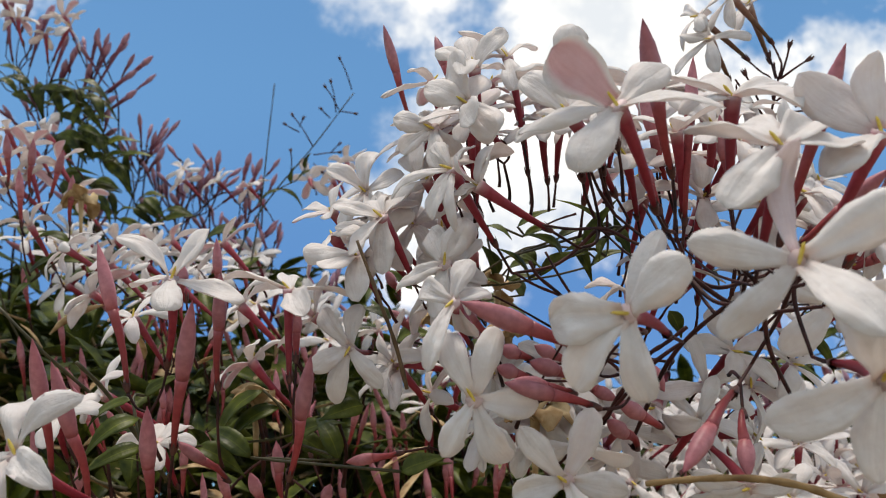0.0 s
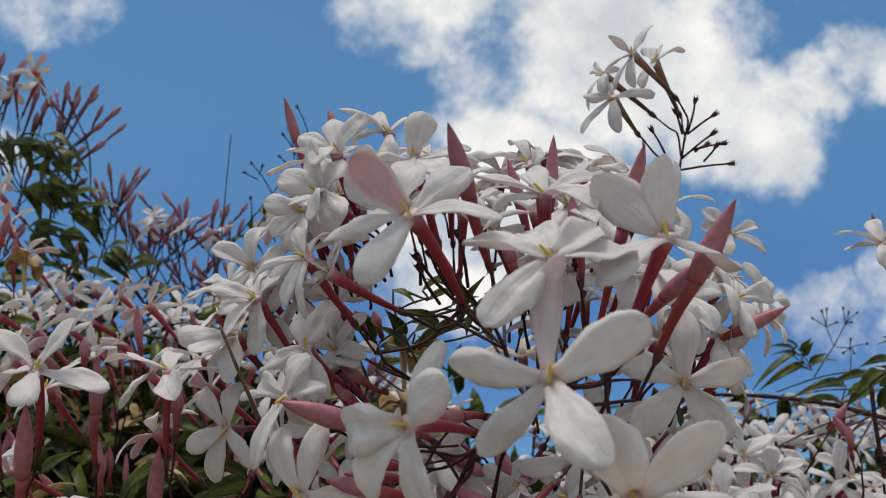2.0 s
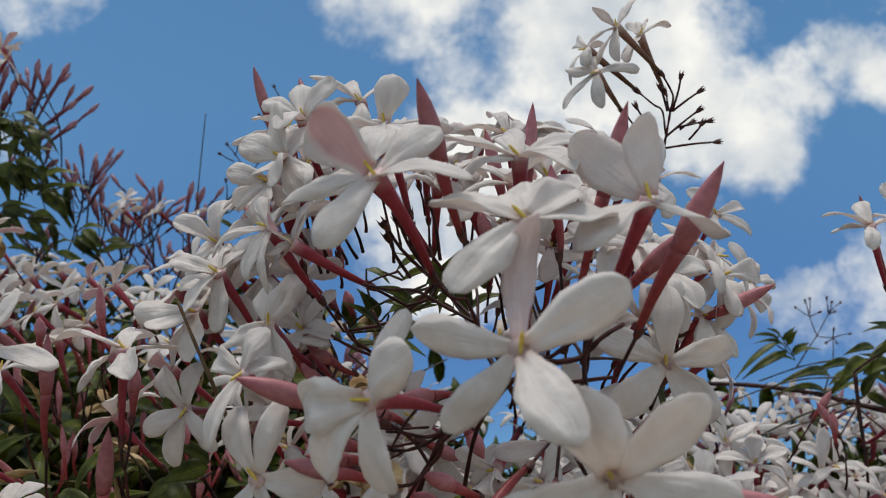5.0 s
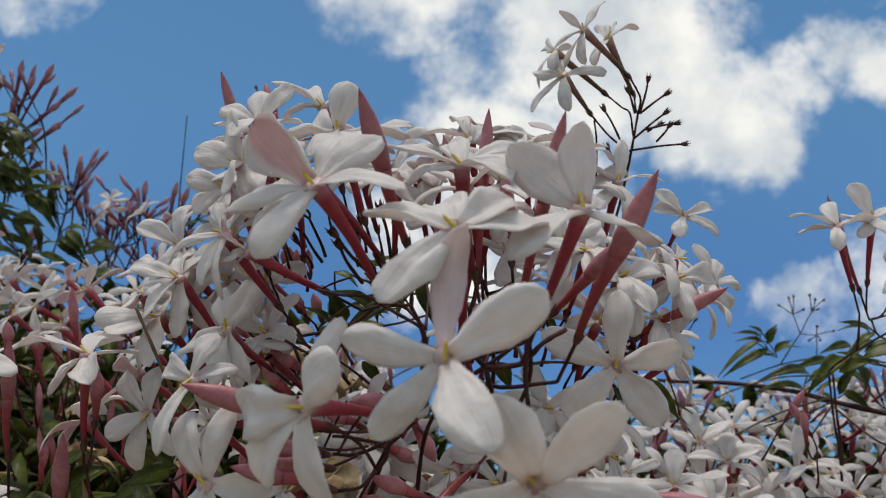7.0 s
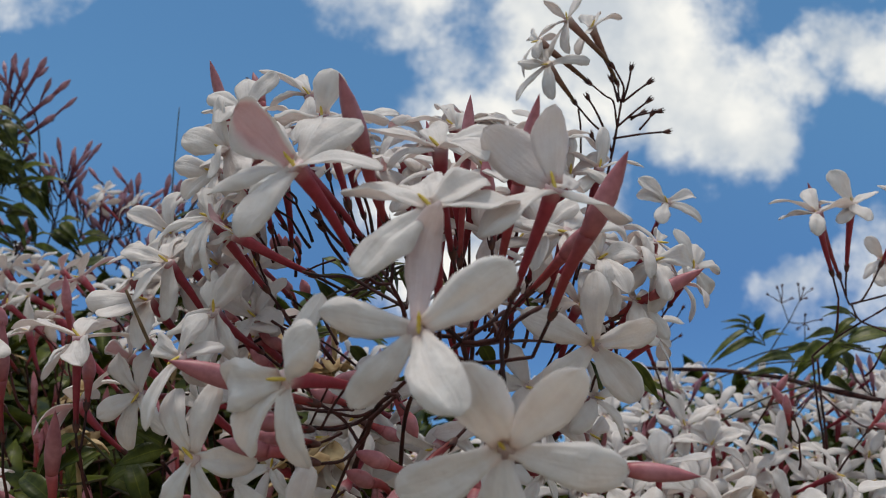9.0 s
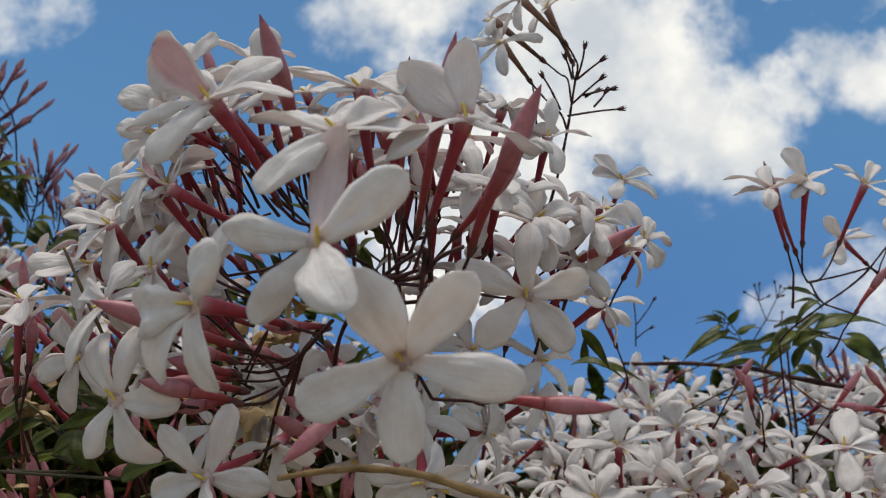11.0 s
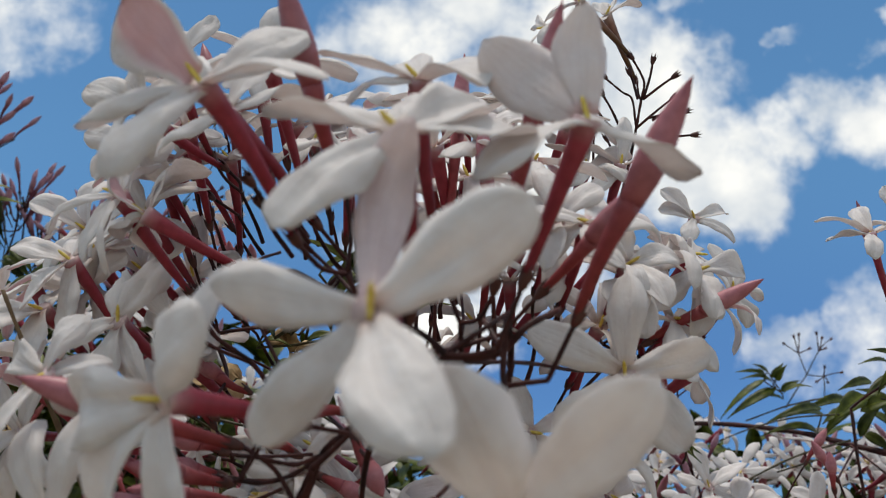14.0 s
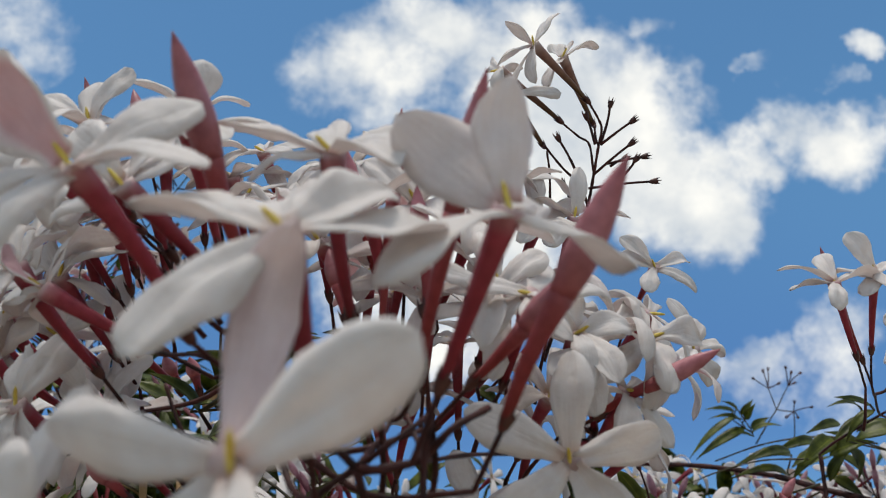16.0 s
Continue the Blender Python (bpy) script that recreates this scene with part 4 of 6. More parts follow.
auto_blossom((-105.3, 240.0, -13.5))
auto_blossom((-165.5, 320.0, 41.4))
auto_blossom((-154.1, 320.0, 34.5))
auto_blossom((-155.1, 300.0, 8.8))
auto_blossom((-85.5, 220.0, -18.7))
auto_blossom((-64.6, 120.0, -30.8))
auto_blossom((-84.9, 200.0, -37.0))
auto_blossom((-55.6, 220.0, -15.6))
auto_blossom((-71.3, 260.0, 2.0))
bud((-207.8, 470.0, 97.7), (-201.2, 468.0, 130.7), True)
bud((-206.1, 470.0, 97.7), (-194.2, 468.0, 122.3), True)
bud((-204.4, 470.0, 94.3), (-182.9, 468.0, 128.0), True)
bud((-202.8, 470.0, 89.3), (-178.5, 468.0, 105.6), True)
bud((-196.1, 470.0, 92.7), (-169.1, 468.0, 114.0), True)
bud((-204.4, 470.0, 75.9), (-178.5, 468.0, 93.9), True)
bud((-199.4, 470.0, 69.2), (-195.2, 468.0, 83.9), True)
bud((-202.8, 470.0, 64.1), (-190.2, 468.0, 71.2), True)
bud((-185.3, 470.0, 47.3), (-179.8, 468.0, 64.5), True)
bud((-172.6, 470.0, 45.7), (-162.5, 468.0, 58.5), True)
bud((-135.6, 470.0, 35.6), (-130.0, 468.0, 58.5), True)
bud((-142.3, 470.0, 23.8), (-141.1, 468.0, 47.1), True)
bud((-152.4, 470.0, 20.5), (-160.1, 468.0, 33.8), True)
bud((-243.1, 470.0, 117.8), (-227.0, 468.0, 144.1), True)
bud((-256.5, 470.0, 121.2), (-252.1, 468.0, 150.8), True)
bud((-248.1, 470.0, 127.9), (-240.4, 468.0, 149.1), True)
bud((-219.6, 470.0, 104.4), (-215.3, 468.0, 119.0), True)
bud((-224.6, 470.0, 97.7), (-220.3, 468.0, 112.3), True)
bud((-239.7, 470.0, 117.8), (-228.7, 468.0, 144.1), True)
bud((-174.2, 470.0, 23.8), (-176.8, 468.0, 30.4), True)
bud((-128.9, 470.0, 27.2), (-115.0, 468.0, 37.1), True)
bud((-145.7, 470.0, 30.6), (-133.4, 468.0, 47.1), True)
bud((-118.8, 470.0, 35.6), (-111.7, 468.0, 57.2), True)
bud((-113.8, 470.0, 32.2), (-105.0, 468.0, 53.8), True)
stalk(((-205.5, 470.0, 96.0), (-207.8, 470.0, 80.9), (-212.8, 470.0, 60.8), (-216.2, 470.0, 37.3)), 0.45, 0.68, dark)
stalk(((-201.1, 470.0, 75.9), (-209.5, 470.0, 64.1), (-212.8, 470.0, 47.3)), 0.38, 0.52, dark)
stalk(((-243.1, 470.0, 117.8), (-249.8, 470.0, 104.4), (-243.1, 470.0, 74.2)), 0.38, 0.52, dark)
stalk(((-162.5, 470.0, 7.1), (-145.7, 470.0, 20.5), (-130.6, 470.0, 32.2), (-115.5, 470.0, 33.9)), 0.38, 0.52, dark)
stalk(((-179.3, 470.0, 20.5), (-184.3, 470.0, 40.6), (-185.3, 470.0, 49.0)), 0.38, 0.52, dark)
blossom((-210.2, 450.0, 126.3), (-9.6, 0.0, -19.9), ((-15.9, -0.0, 7.3), (4.2, 5.0, -12.3), (-3.1, -10.1, -6.6), (9.1, 1.2, 9.4), (-8.2, -6.2, 7.1)))
blossom((-152.4, 470.0, 47.3), (-6.9, 10.8, -12.7), ((-10.1, 0.0, -6.7), (1.7, 10.7, 6.2), (11.7, -0.0, 0.0), (0.3, -11.0, -6.0), (-9.2, 7.4, 4.2)))
auto_blossom((-4.3, 184.5, 26.8))
auto_blossom((-2.1, 189.5, 23.6))
auto_blossom((-0.2, 194.5, 28.2))
auto_blossom((7.0, 204.4, 40.1))
auto_blossom((12.8, 204.4, 42.8))
auto_blossom((20.1, 204.5, 36.9))
auto_blossom((25.2, 209.4, 43.3))
auto_blossom((31.1, 204.5, 32.6))
auto_blossom((76.9, 204.6, 35.8))
auto_blossom((81.0, 204.7, 27.1))
auto_blossom((69.9, 204.5, 38.1))
auto_blossom((47.8, 194.7, 17.5))
auto_blossom((-28.0, 204.6, 9.8))
auto_blossom((-180.1, 330.0, 49.7))
auto_blossom((-170.7, 330.0, 33.2))
auto_blossom((-151.8, 330.0, 22.6))
auto_blossom((-172.3, 320.0, 25.4))
auto_blossom((-168.5, 340.0, 48.8))
auto_blossom((-184.8, 330.0, 38.0))
auto_blossom((-136.5, 334.5, 3.7))
auto_blossom((-129.8, 344.5, 5.7))
auto_blossom((-113.0, 334.5, 3.2))
auto_blossom((-120.4, 304.6, -8.5))
auto_blossom((-101.7, 284.7, -17.4))
blossom((135.5, 292.5, -59.1), (4.9, 5.4, -16.4), ((-4.1, 2.8, 12.2), (12.2, -0.1, 7.1), (-10.0, 0.1, 4.2), (-2.5, -6.7, -10.2), (11.6, -5.3, -7.8)), wide=1.25)
blossom((143.1, 287.4, -65.2), (3.6, 3.0, -17.4), ((11.7, 0.0, 4.3), (13.8, -0.1, -9.5), (-7.1, -5.7, -8.5), (-13.6, 0.1, 2.9), (3.7, 7.7, 9.1)), wide=1.25)
blossom((114.6, 252.6, -62.7), (1.7, 3.8, -17.5), ((-16.3, 0.1, 1.8), (17.1, -0.1, 3.6), (-9.3, -5.5, -6.3), (8.2, -8.4, -4.3), (2.3, 6.8, 10.2)), wide=1.25)
blossom((183.2, 322.1, -78.2), (2.0, 4.5, -17.3), ((2.1, 2.2, 17.0), (-12.6, 0.1, 6.0), (16.5, -0.1, 1.2), (-11.3, -3.3, -4.3), (7.6, -5.5, -9.0)), wide=1.2)
blossom((140.3, 262.4, -81.2), (2.8, 5.3, -17.0), ((-14.3, 0.1, -1.5), (10.9, -0.1, 3.5), (1.5, -4.8, -12.5), (8.1, 0.2, 12.1), (-7.5, 4.6, 10.1)), wide=1.25)
blossom((164.6, 272.2, -82.7), (2.7, 4.5, -17.2), ((-10.5, 1.0, -8.6), (12.5, -0.1, 4.0), (1.1, -4.9, -13.1), (-2.8, 3.9, 11.6), (14.2, -0.1, -6.0)), wide=1.25)
blossom((187.3, 282.0, -93.6), (3.1, 5.3, -16.9), ((-14.5, 0.1, 1.0), (12.5, -0.1, 1.3), (-5.2, -6.2, -9.5), (6.6, 0.1, 11.8), (-7.7, 5.7, 8.7)), wide=1.25)
blossom((103.1, 232.6, -73.3), (2.0, 7.7, -16.1), ((-10.2, 0.1, 2.4), (12.1, -0.1, 1.7), (-1.8, -7.3, -10.0), (6.6, 5.4, 9.1), (-7.2, 7.1, 7.3)), wide=1.25)
blossom((201.6, 261.9, -83.0), (3.3, 5.1, -16.9), ((-11.6, 0.1, 0.7), (11.6, -0.1, 0.0), (-2.0, -3.1, -12.0), (5.2, 0.1, 11.8), (-1.8, 11.2, 5.3)), wide=1.25)
blossom((143.7, 302.3, -85.5), (3.0, 8.0, -15.8), ((-13.2, 0.1, 2.6), (12.2, -0.1, 0.7), (-2.8, -8.8, -8.4), (6.1, 4.6, 9.8), (-4.1, 8.5, 8.2)), wide=1.25)
blossom((170.6, 322.1, -89.2), (3.2, 6.9, -16.3), ((-11.7, 0.1, 2.7), (11.8, -0.1, 0.8), (-3.4, -9.0, -7.9), (6.8, 4.8, 9.3), (-3.8, 9.3, 7.5)), wide=1.25)
blossom((198.8, 321.9, -90.0), (3.7, 6.7, -16.3), ((-11.7, 0.1, 2.7), (11.8, -0.1, 0.8), (-4.1, -8.7, -8.0), (7.0, 4.3, 9.5), (-2.8, 9.7, 7.3)), wide=1.25)
blossom((89.5, 212.7, -76.2), (1.4, 6.4, -16.8), ((-9.4, 0.1, 1.8), (11.1, -0.1, 2.8), (-1.8, -10.1, -7.1), (6.3, 7.3, 7.9), (-4.9, 9.2, 6.9)), wide=1.25)
blossom((120.9, 242.5, -85.3), (1.8, 8.5, -15.8), ((-11.5, 0.1, 2.1), (10.7, -0.1, 0.6), (-2.9, -10.0, -7.0), (6.5, 6.1, 8.8), (-2.7, 9.9, 7.1)), wide=1.25)
bud((171.5, 282.2, -55.8), (163.6, 282.4, -43.2))
bud((197.0, 282.0, -60.7), (209.1, 282.0, -45.4))
bud((213.3, 271.9, -59.7), (193.9, 272.1, -55.6))
bud((57.0, 154.8, 8.3), (56.3, 159.6, 27.1))
bud((45.9, 164.8, 7.3), (42.7, 169.7, 19.1))
auto_blossom((51.9, 199.7, 13.4))
auto_blossom((63.7, 194.8, 3.6))
auto_blossom((56.7, 194.9, -4.4))
auto_blossom((71.1, 194.9, 0.7))
auto_blossom((78.3, 195.0, -10.4))
auto_blossom((67.0, 204.8, 10.3))
auto_blossom((86.3, 204.8, 9.8))
auto_blossom((48.7, 204.9, -10.7))
stalk(((213.3, 352.2, -44.7), (212.1, 347.4, -60.5), (211.5, 342.6, -76.3), (210.3, 337.8, -96.3)), 0.5, 0.7, dark)
auto_blossom((-55.8, 406.4, 41.1))
auto_blossom((-50.2, 426.4, 46.0))
auto_blossom((-70.0, 426.5, 37.0))
auto_blossom((-58.9, 436.5, 37.3))
blossom((162.4, 242.7, 16.8), (3.7, -1.6, -19.6), ((-14.1, 0.1, 4.7), (-11.8, 0.1, -1.8), (-4.5, -10.4, -5.3), (12.3, 0.5, 2.2), (0.8, 9.2, 8.4)), wide=1.15, faces={2:(0,-0.9,0.4)})
blossom((175.9, 247.6, 19.4), (-1.8, 0.9, -21.1), ((-6.0, 0.0, 10.6), (10.5, 5.5, 4.0), (-1.1, -11.6, -4.6), (-10.0, 0.1, 1.0), (-7.5, -8.3, -5.5)), wide=1.25, faces={0:(0,-1,0.1)})
blossom((202.5, 262.4, 18.9), (-7.9, 4.1, -20.3), ((-9.4, 0.0, 8.0), (13.2, -0.1, 1.1), (2.3, -10.3, -6.6), (-0.1, 11.6, 4.7), (7.3, 6.4, 7.9)))
blossom((198.4, 272.5, 1.2), (11.9, 4.8, -9.6), ((10.3, 6.3, 3.3), (-6.6, 0.1, -6.2), (-4.1, -7.6, -9.1), (12.5, -0.0, 1.0), (-4.8, 0.0, 7.6)))
blossom((227.0, 282.3, 11.4), (-0.6, 10.9, -14.3), ((-9.3, 0.0, 2.4), (10.4, -0.1, -0.3), (-9.5, -5.4, -6.2), (5.0, 4.3, 10.6), (0.5, -9.0, -8.7)))
bud((173.2, 250.7, -4.2), (165.5, 254.6, 26.8))
bud((205.0, 277.5, -25.5), (218.1, 277.4, -8.2))
stalk(((182.7, 262.6, -13.3), (197.4, 270.5, -11.5), (211.2, 277.4, -9.2)), 0.32, 0.38, dark)
stalk(((182.7, 262.6, -13.3), (192.1, 277.6, -18.8), (201.7, 292.5, -22.5)), 0.32, 0.40, dark)
stalk(((201.7, 292.5, -22.5), (205.3, 284.5, -17.4), (209.6, 280.5, -12.5), (211.2, 277.4, -9.2)), 0.36, 0.42, dark)
stalk(((201.7, 292.5, -22.5), (198.6, 302.6, -28.5), (196.8, 312.6, -34.1), (197.2, 322.6, -39.2)), 0.36, 0.50, dark)
stalk(((201.7, 292.5, -22.5), (204.0, 284.5, -24.3), (205.9, 278.5, -25.8)), 0.34, 0.40, dark)
stalk(((211.2, 277.4, -9.2), (222.0, 282.4, -15.4), (238.1, 292.3, -24.8)), 0.36, 0.40, dark)
stalk(((211.2, 277.4, -9.2), (220.3, 282.4, -1.9), (231.9, 287.3, 7.3)), 0.36, 0.40, dark)
stalk(((197.2, 322.6, -39.2), (196.4, 317.6, -57.3), (196.4, 312.7, -74.8), (193.9, 307.7, -105.2)), 0.42, 0.6, dark)
stalk(((174.3, 392.8, -62.5), (185.5, 382.7, -55.3), (198.6, 372.6, -49.6), (200.5, 337.6, -43.3)), 0.3, 0.4, twig)
stalk(((167.3, 352.8, -72.1), (184.4, 342.7, -63.8), (197.6, 337.6, -58.0), (202.0, 332.6, -54.0)), 0.3, 0.4, twig)
stalk(((176.6, 292.7, -57.1), (189.7, 312.7, -56.3), (200.8, 327.6, -53.7)), 0.3, 0.4, dark)
stalk(((202.0, 332.6, -54.0), (205.5, 312.6, -61.4), (204.7, 292.6, -61.9), (218.5, 282.5, -58.8)), 0.4, 0.45, dark)
bud((24.1, 137.1, -22.3), (14.4, 129.0, -18.3), False, False)
bud((24.2, 142.1, -26.0), (12.1, 135.1, -22.4), False, False)
bud((41.3, 147.2, -33.2), (31.0, 139.1, -26.7), False, False)
bud((36.7, 147.2, -37.3), (29.3, 139.2, -30.1), False, False)
bud((11.5, 177.1, -20.3), (3.8, 177.0, -12.8), False, False)
bud((14.9, 187.0, -17.0), (3.5, 187.0, -10.3), False, False)
blossom((86.2, 235.3, 75.6), (14.0, 2.4, -14.0), ((5.9, 3.5, 10.4), (-6.8, -0.1, 5.9), (-10.0, -4.6, -5.9), (-7.4, 3.7, -11.2), (-1.2, -5.4, -11.2)), olive=1, wide=0.85)
blossom((79.9, 234.4, 62.3), (10.1, 10.9, -10.2), ((-9.3, 2.9, -10.1), (-0.2, -6.0, -11.0), (12.7, 0.0, 1.3), (-8.9, -0.0, 1.2), (-0.1, 9.6, 8.0)), olive=1, wide=0.95)
blossom((95.1, 244.3, 75.7), (8.9, 4.6, -17.3), ((9.5, -0.0, 3.2), (-0.5, 9.7, 7.9), (-6.2, -6.4, -8.8), (-6.2, 0.0, -6.5), (3.8, 9.6, 7.0)), olive=1, wide=1.0)
blossom((78.2, 240.3, 70.8), (15.5, -0.5, -13.7), ((-6.6, -2.1, -10.4), (-1.1, 11.6, 4.5), (-0.5, -10.2, -7.2), (6.7, 9.8, 3.8), (-3.2, -10.4, -6.2)), olive=1, wide=0.85, curl=0.2)
stalk(((100.5, 238.9, 61.8), (102.6, 239.4, 58.2), (103.5, 239.5, 55.4), (102.7, 240.0, 51.2)), 0.30, 0.34, dark)
stalk(((102.4, 242.4, 57.1), (102.3, 241.0, 53.4), (102.7, 240.0, 51.2)), 0.28, 0.32, dark)
stalk(((102.7, 240.0, 51.2), (101.4, 240.6, 44.1), (100.4, 242.6, 37.6), (96.7, 244.7, 21.6), (89.3, 249.9, -2.4)), 0.34, 0.50, dark)
stalk(((94.2, 241.9, 57.5), (98.2, 241.5, 53.9), (100.5, 240.5, 51.7), (101.3, 240.5, 44.9)), 0.26, 0.32, dark)
stalk(((88.5, 237.0, 50.7), (93.2, 239.5, 45.8), (98.2, 241.6, 41.4), (100.0, 242.6, 36.7)), 0.28, 0.36, dark)
stalk(((89.4, 238.5, 49.6), (90.5, 241.5, 43.6), (90.7, 244.6, 30.3)), 0.26, 0.34, dark)
auto_blossom((-146.7, 454.2, 39.1))
auto_blossom((-127.4, 454.2, 38.7))
auto_blossom((-109.8, 454.3, 35.6))
bare_calyx((32.3, 146.7, 6.4), (24.9, 136.6, 15.9))
bare_calyx((31.9, 146.7, 7.6), (27.2, 138.6, 16.7))
bare_calyx((31.7, 146.7, 8.4), (28.5, 140.7, 15.2))
bare_calyx((34.6, 149.7, 8.9), (32.6, 146.6, 21.0))
bare_calyx((29.1, 149.7, 5.9), (25.1, 142.7, 14.2))
stalk(((20.0, 154.7, 4.7), (24.9, 149.7, 3.8), (30.1, 144.8, 3.7), (34.7, 142.8, 1.3), (40.8, 137.8, -1.7)), 0.42, 0.55, dark)
stalk(((39.6, 154.7, 8.7), (41.1, 149.8, 3.6), (40.8, 137.8, -1.7)), 0.42, 0.5, dark)
stalk(((32.3, 146.7, 6.4), (36.1, 144.8, 2.9), (40.8, 137.8, -1.7)), 0.42, 0.5, dark)
stalk(((63.2, 129.9, -1.5), (59.2, 126.9, -3.2), (56.1, 126.9, -6.1), (52.0, 124.9, -6.6)), 0.6, 0.75, dark)
stalk(((54.6, 134.8, -2.5), (55.8, 129.9, -4.8), (56.1, 126.9, -6.1)), 0.45, 0.5, dark)
stalk(((20.5, 154.7, 4.7), (23.2, 154.7, 5.9), (26.5, 154.7, 6.9)), 0.3, 0.4, dark)
# Tube of a flower hidden under a petal, built here as a bud.
bud((38.3, 148.0, -15.5), (27.2, 140.9, -14.2), False, False)
bud((37.4, 150.2, -18.2), (41.8, 147.8, -26.7), False, False)
bud((18.7, 156.5, -22.3), (11.1, 152.2, -18.8), False, False)
bud((18.2, 156.7, -25.6), (10.7, 152.5, -22.8), False, False)
bud((18.9, 155.0, -30.0), (8.0, 148.9, -29.7), False, False)
bud((27.7, 165.7, -24.6), (19.3, 163.3, -19.9), False, False)
bud((28.9, 170.9, -28.3), (38.2, 171.3, -32.7), False, False)
blossom((26.4, 170.9, -28.2), (-4.7, 12.3, -4.8), ((6.8, -0.4, 6.4), (-8.7, -0.2, 2.4), (-2.2, 0.6, -8.7), (5.0, -10.9, -3.7), (-7.3, 9.3, -4.2)))
stalk(((32.0, 149.4, -21.2), (26.7, 152.4, -22.0), (21.5, 155.5, -22.5), (18.7, 156.5, -22.3)), 0.4, 0.45, dark)
stalk(((29.2, 152.6, -24.7), (25.2, 154.7, -25.8), (21.4, 155.7, -25.9), (18.2, 156.7, -25.6)), 0.4, 0.45, dark)
stalk(((26.9, 154.8, -27.0), (23.7, 154.9, -28.4), (18.9, 155.0, -30.0)), 0.42, 0.48, dark)
stalk(((25.1, 155.1, -16.6), (22.6, 156.4, -21.2), (19.9, 157.8, -26.5)), 0.34, 0.4, dark)
bud((6.7, 219.5, -6.9), (3.0, 218.9, 1.4), False, False)
bud((10.8, 219.5, -7.1), (8.4, 218.9, 1.1), False, False)
bud((-6.3, 220.7, -24.0), (-14.1, 220.1, -16.9), False, False)
bud((-11.9, 230.0, -14.8), (-15.8, 229.4, -6.1), False, False)
auto_blossom((-1.9, 194.4, 41.2))
auto_blossom((0.7, 189.5, 31.7))
auto_blossom((-233.8, 440.0, 127.6))
auto_blossom((-223.7, 450.0, 121.8))
auto_blossom((-241.7, 440.0, 137.0))
auto_blossom((-218.2, 460.0, 135.0))
bud((-231.3, 470.0, 97.7), (-219.3, 468.0, 127.4), True)
bud((-227.9, 470.0, 94.3), (-211.9, 468.0, 122.3), True)
bud((-237.9, 460.0, 105.5), (-230.3, 458.0, 134.5), True)
bud((-247.7, 460.0, 108.8), (-249.9, 458.0, 137.7), True)
bud((-212.8, 470.0, 75.9), (-190.2, 468.0, 90.6), True)
bud((-216.2, 470.0, 84.3), (-205.3, 468.0, 110.6), True)
bud((-163.7, 300.0, 23.8), (-163.0, 298.0, 43.8))
bud((-155.1, 300.0, 21.6), (-152.8, 298.0, 41.7))
bud((-152.6, 310.0, 20.2), (-146.1, 308.0, 38.7))
bud((-147.8, 280.0, 8.2), (-147.7, 278.0, 28.0))
bud((-140.1, 300.0, 8.8), (-138.1, 298.0, 27.9))
compound_leaf((((226.6, 465.5, -42.5), (199.1, 460.6, -62.4), 12), ((226.7, 465.5, -39.9), (210.6, 465.4, -38.2), 8), ((228.3, 465.5, -39.3), (220.2, 465.4, -34.1), 8), ((229.9, 465.5, -41.9), (236.7, 465.4, -33.9), 9), ((234.7, 465.5, -49.3), (245.3, 465.5, -43.0), 10), ((236.2, 465.6, -53.3), (219.6, 460.5, -49.9), 9),))
compound_leaf((((217.6, 385.5, -49.6), (190.6, 380.5, -51.9), 13), ((216.0, 385.6, -58.2), (189.1, 380.5, -56.7), 11), ((225.0, 375.5, -45.7), (210.0, 370.6, -56.8), 14), ((223.7, 375.5, -43.5), (201.7, 370.5, -46.2), 12),))
compound_leaf((((223.0, 355.4, -32.8), (207.3, 350.4, -35.3), 11), ((227.6, 345.4, -29.9), (210.3, 340.4, -39.7), 13), ((226.5, 345.4, -27.9), (211.2, 340.3, -23.4), 9), ((221.4, 355.5, -44.5), (230.5, 350.6, -55.1), 12), ((218.7, 355.6, -53.2), (229.6, 350.6, -61.3), 12), ((231.1, 345.4, -36.0), (241.0, 345.4, -30.2), 13), ((95.5, 205.1, -21.6), (103.1, 205.2, -32.8), 7),))
compound_leaf((((-251.0, 460.0, 100.5), (-232.7, 455.0, 87.4), 12), ((-233.0, 460.0, 92.3), (-206.0, 455.0, 90.7), 13), ((-237.9, 460.0, 79.2), (-216.4, 455.0, 82.2), 13), ((-217.5, 460.0, 88.4), (-195.6, 455.0, 75.7), 12), ((-234.6, 460.0, 85.8), (-241.8, 455.0, 94.6), 12), ((-257.6, 460.0, 105.5), (-235.3, 455.0, 97.8), 12),))
compound_leaf((((-222.1, 460.0, 77.5), (-201.2, 455.0, 69.2), 13), ((-208.3, 460.0, 72.0), (-198.9, 455.0, 54.0), 13), ((-199.1, 460.0, 64.4), (-188.2, 455.0, 48.4), 12), ((-208.3, 460.0, 52.2), (-177.4, 455.0, 46.5), 13), ((-190.2, 460.0, 54.5), (-176.8, 455.0, 29.6), 12),))
compound_leaf((((-188.3, 440.0, 30.2), (-180.5, 435.0, 12.1), 11), ((-179.8, 440.0, 17.6), (-165.9, 435.0, 22.7), 10), ((-179.1, 440.0, 16.7), (-152.9, 435.0, 3.4), 11), ((-205.5, 440.0, 19.2), (-186.1, 435.0, 14.3), 12),))
compound_leaf((((-64.8, 170.0, -36.3), (-75.0, 165.0, -42.9), 11), ((-66.1, 175.0, -43.6), (-77.0, 170.0, -47.8), 10), ((-69.9, 180.0, -33.9), (-83.8, 185.0, -42.2), 8), ((-71.1, 190.0, -35.1), (-61.6, 190.0, -29.7), 8),))
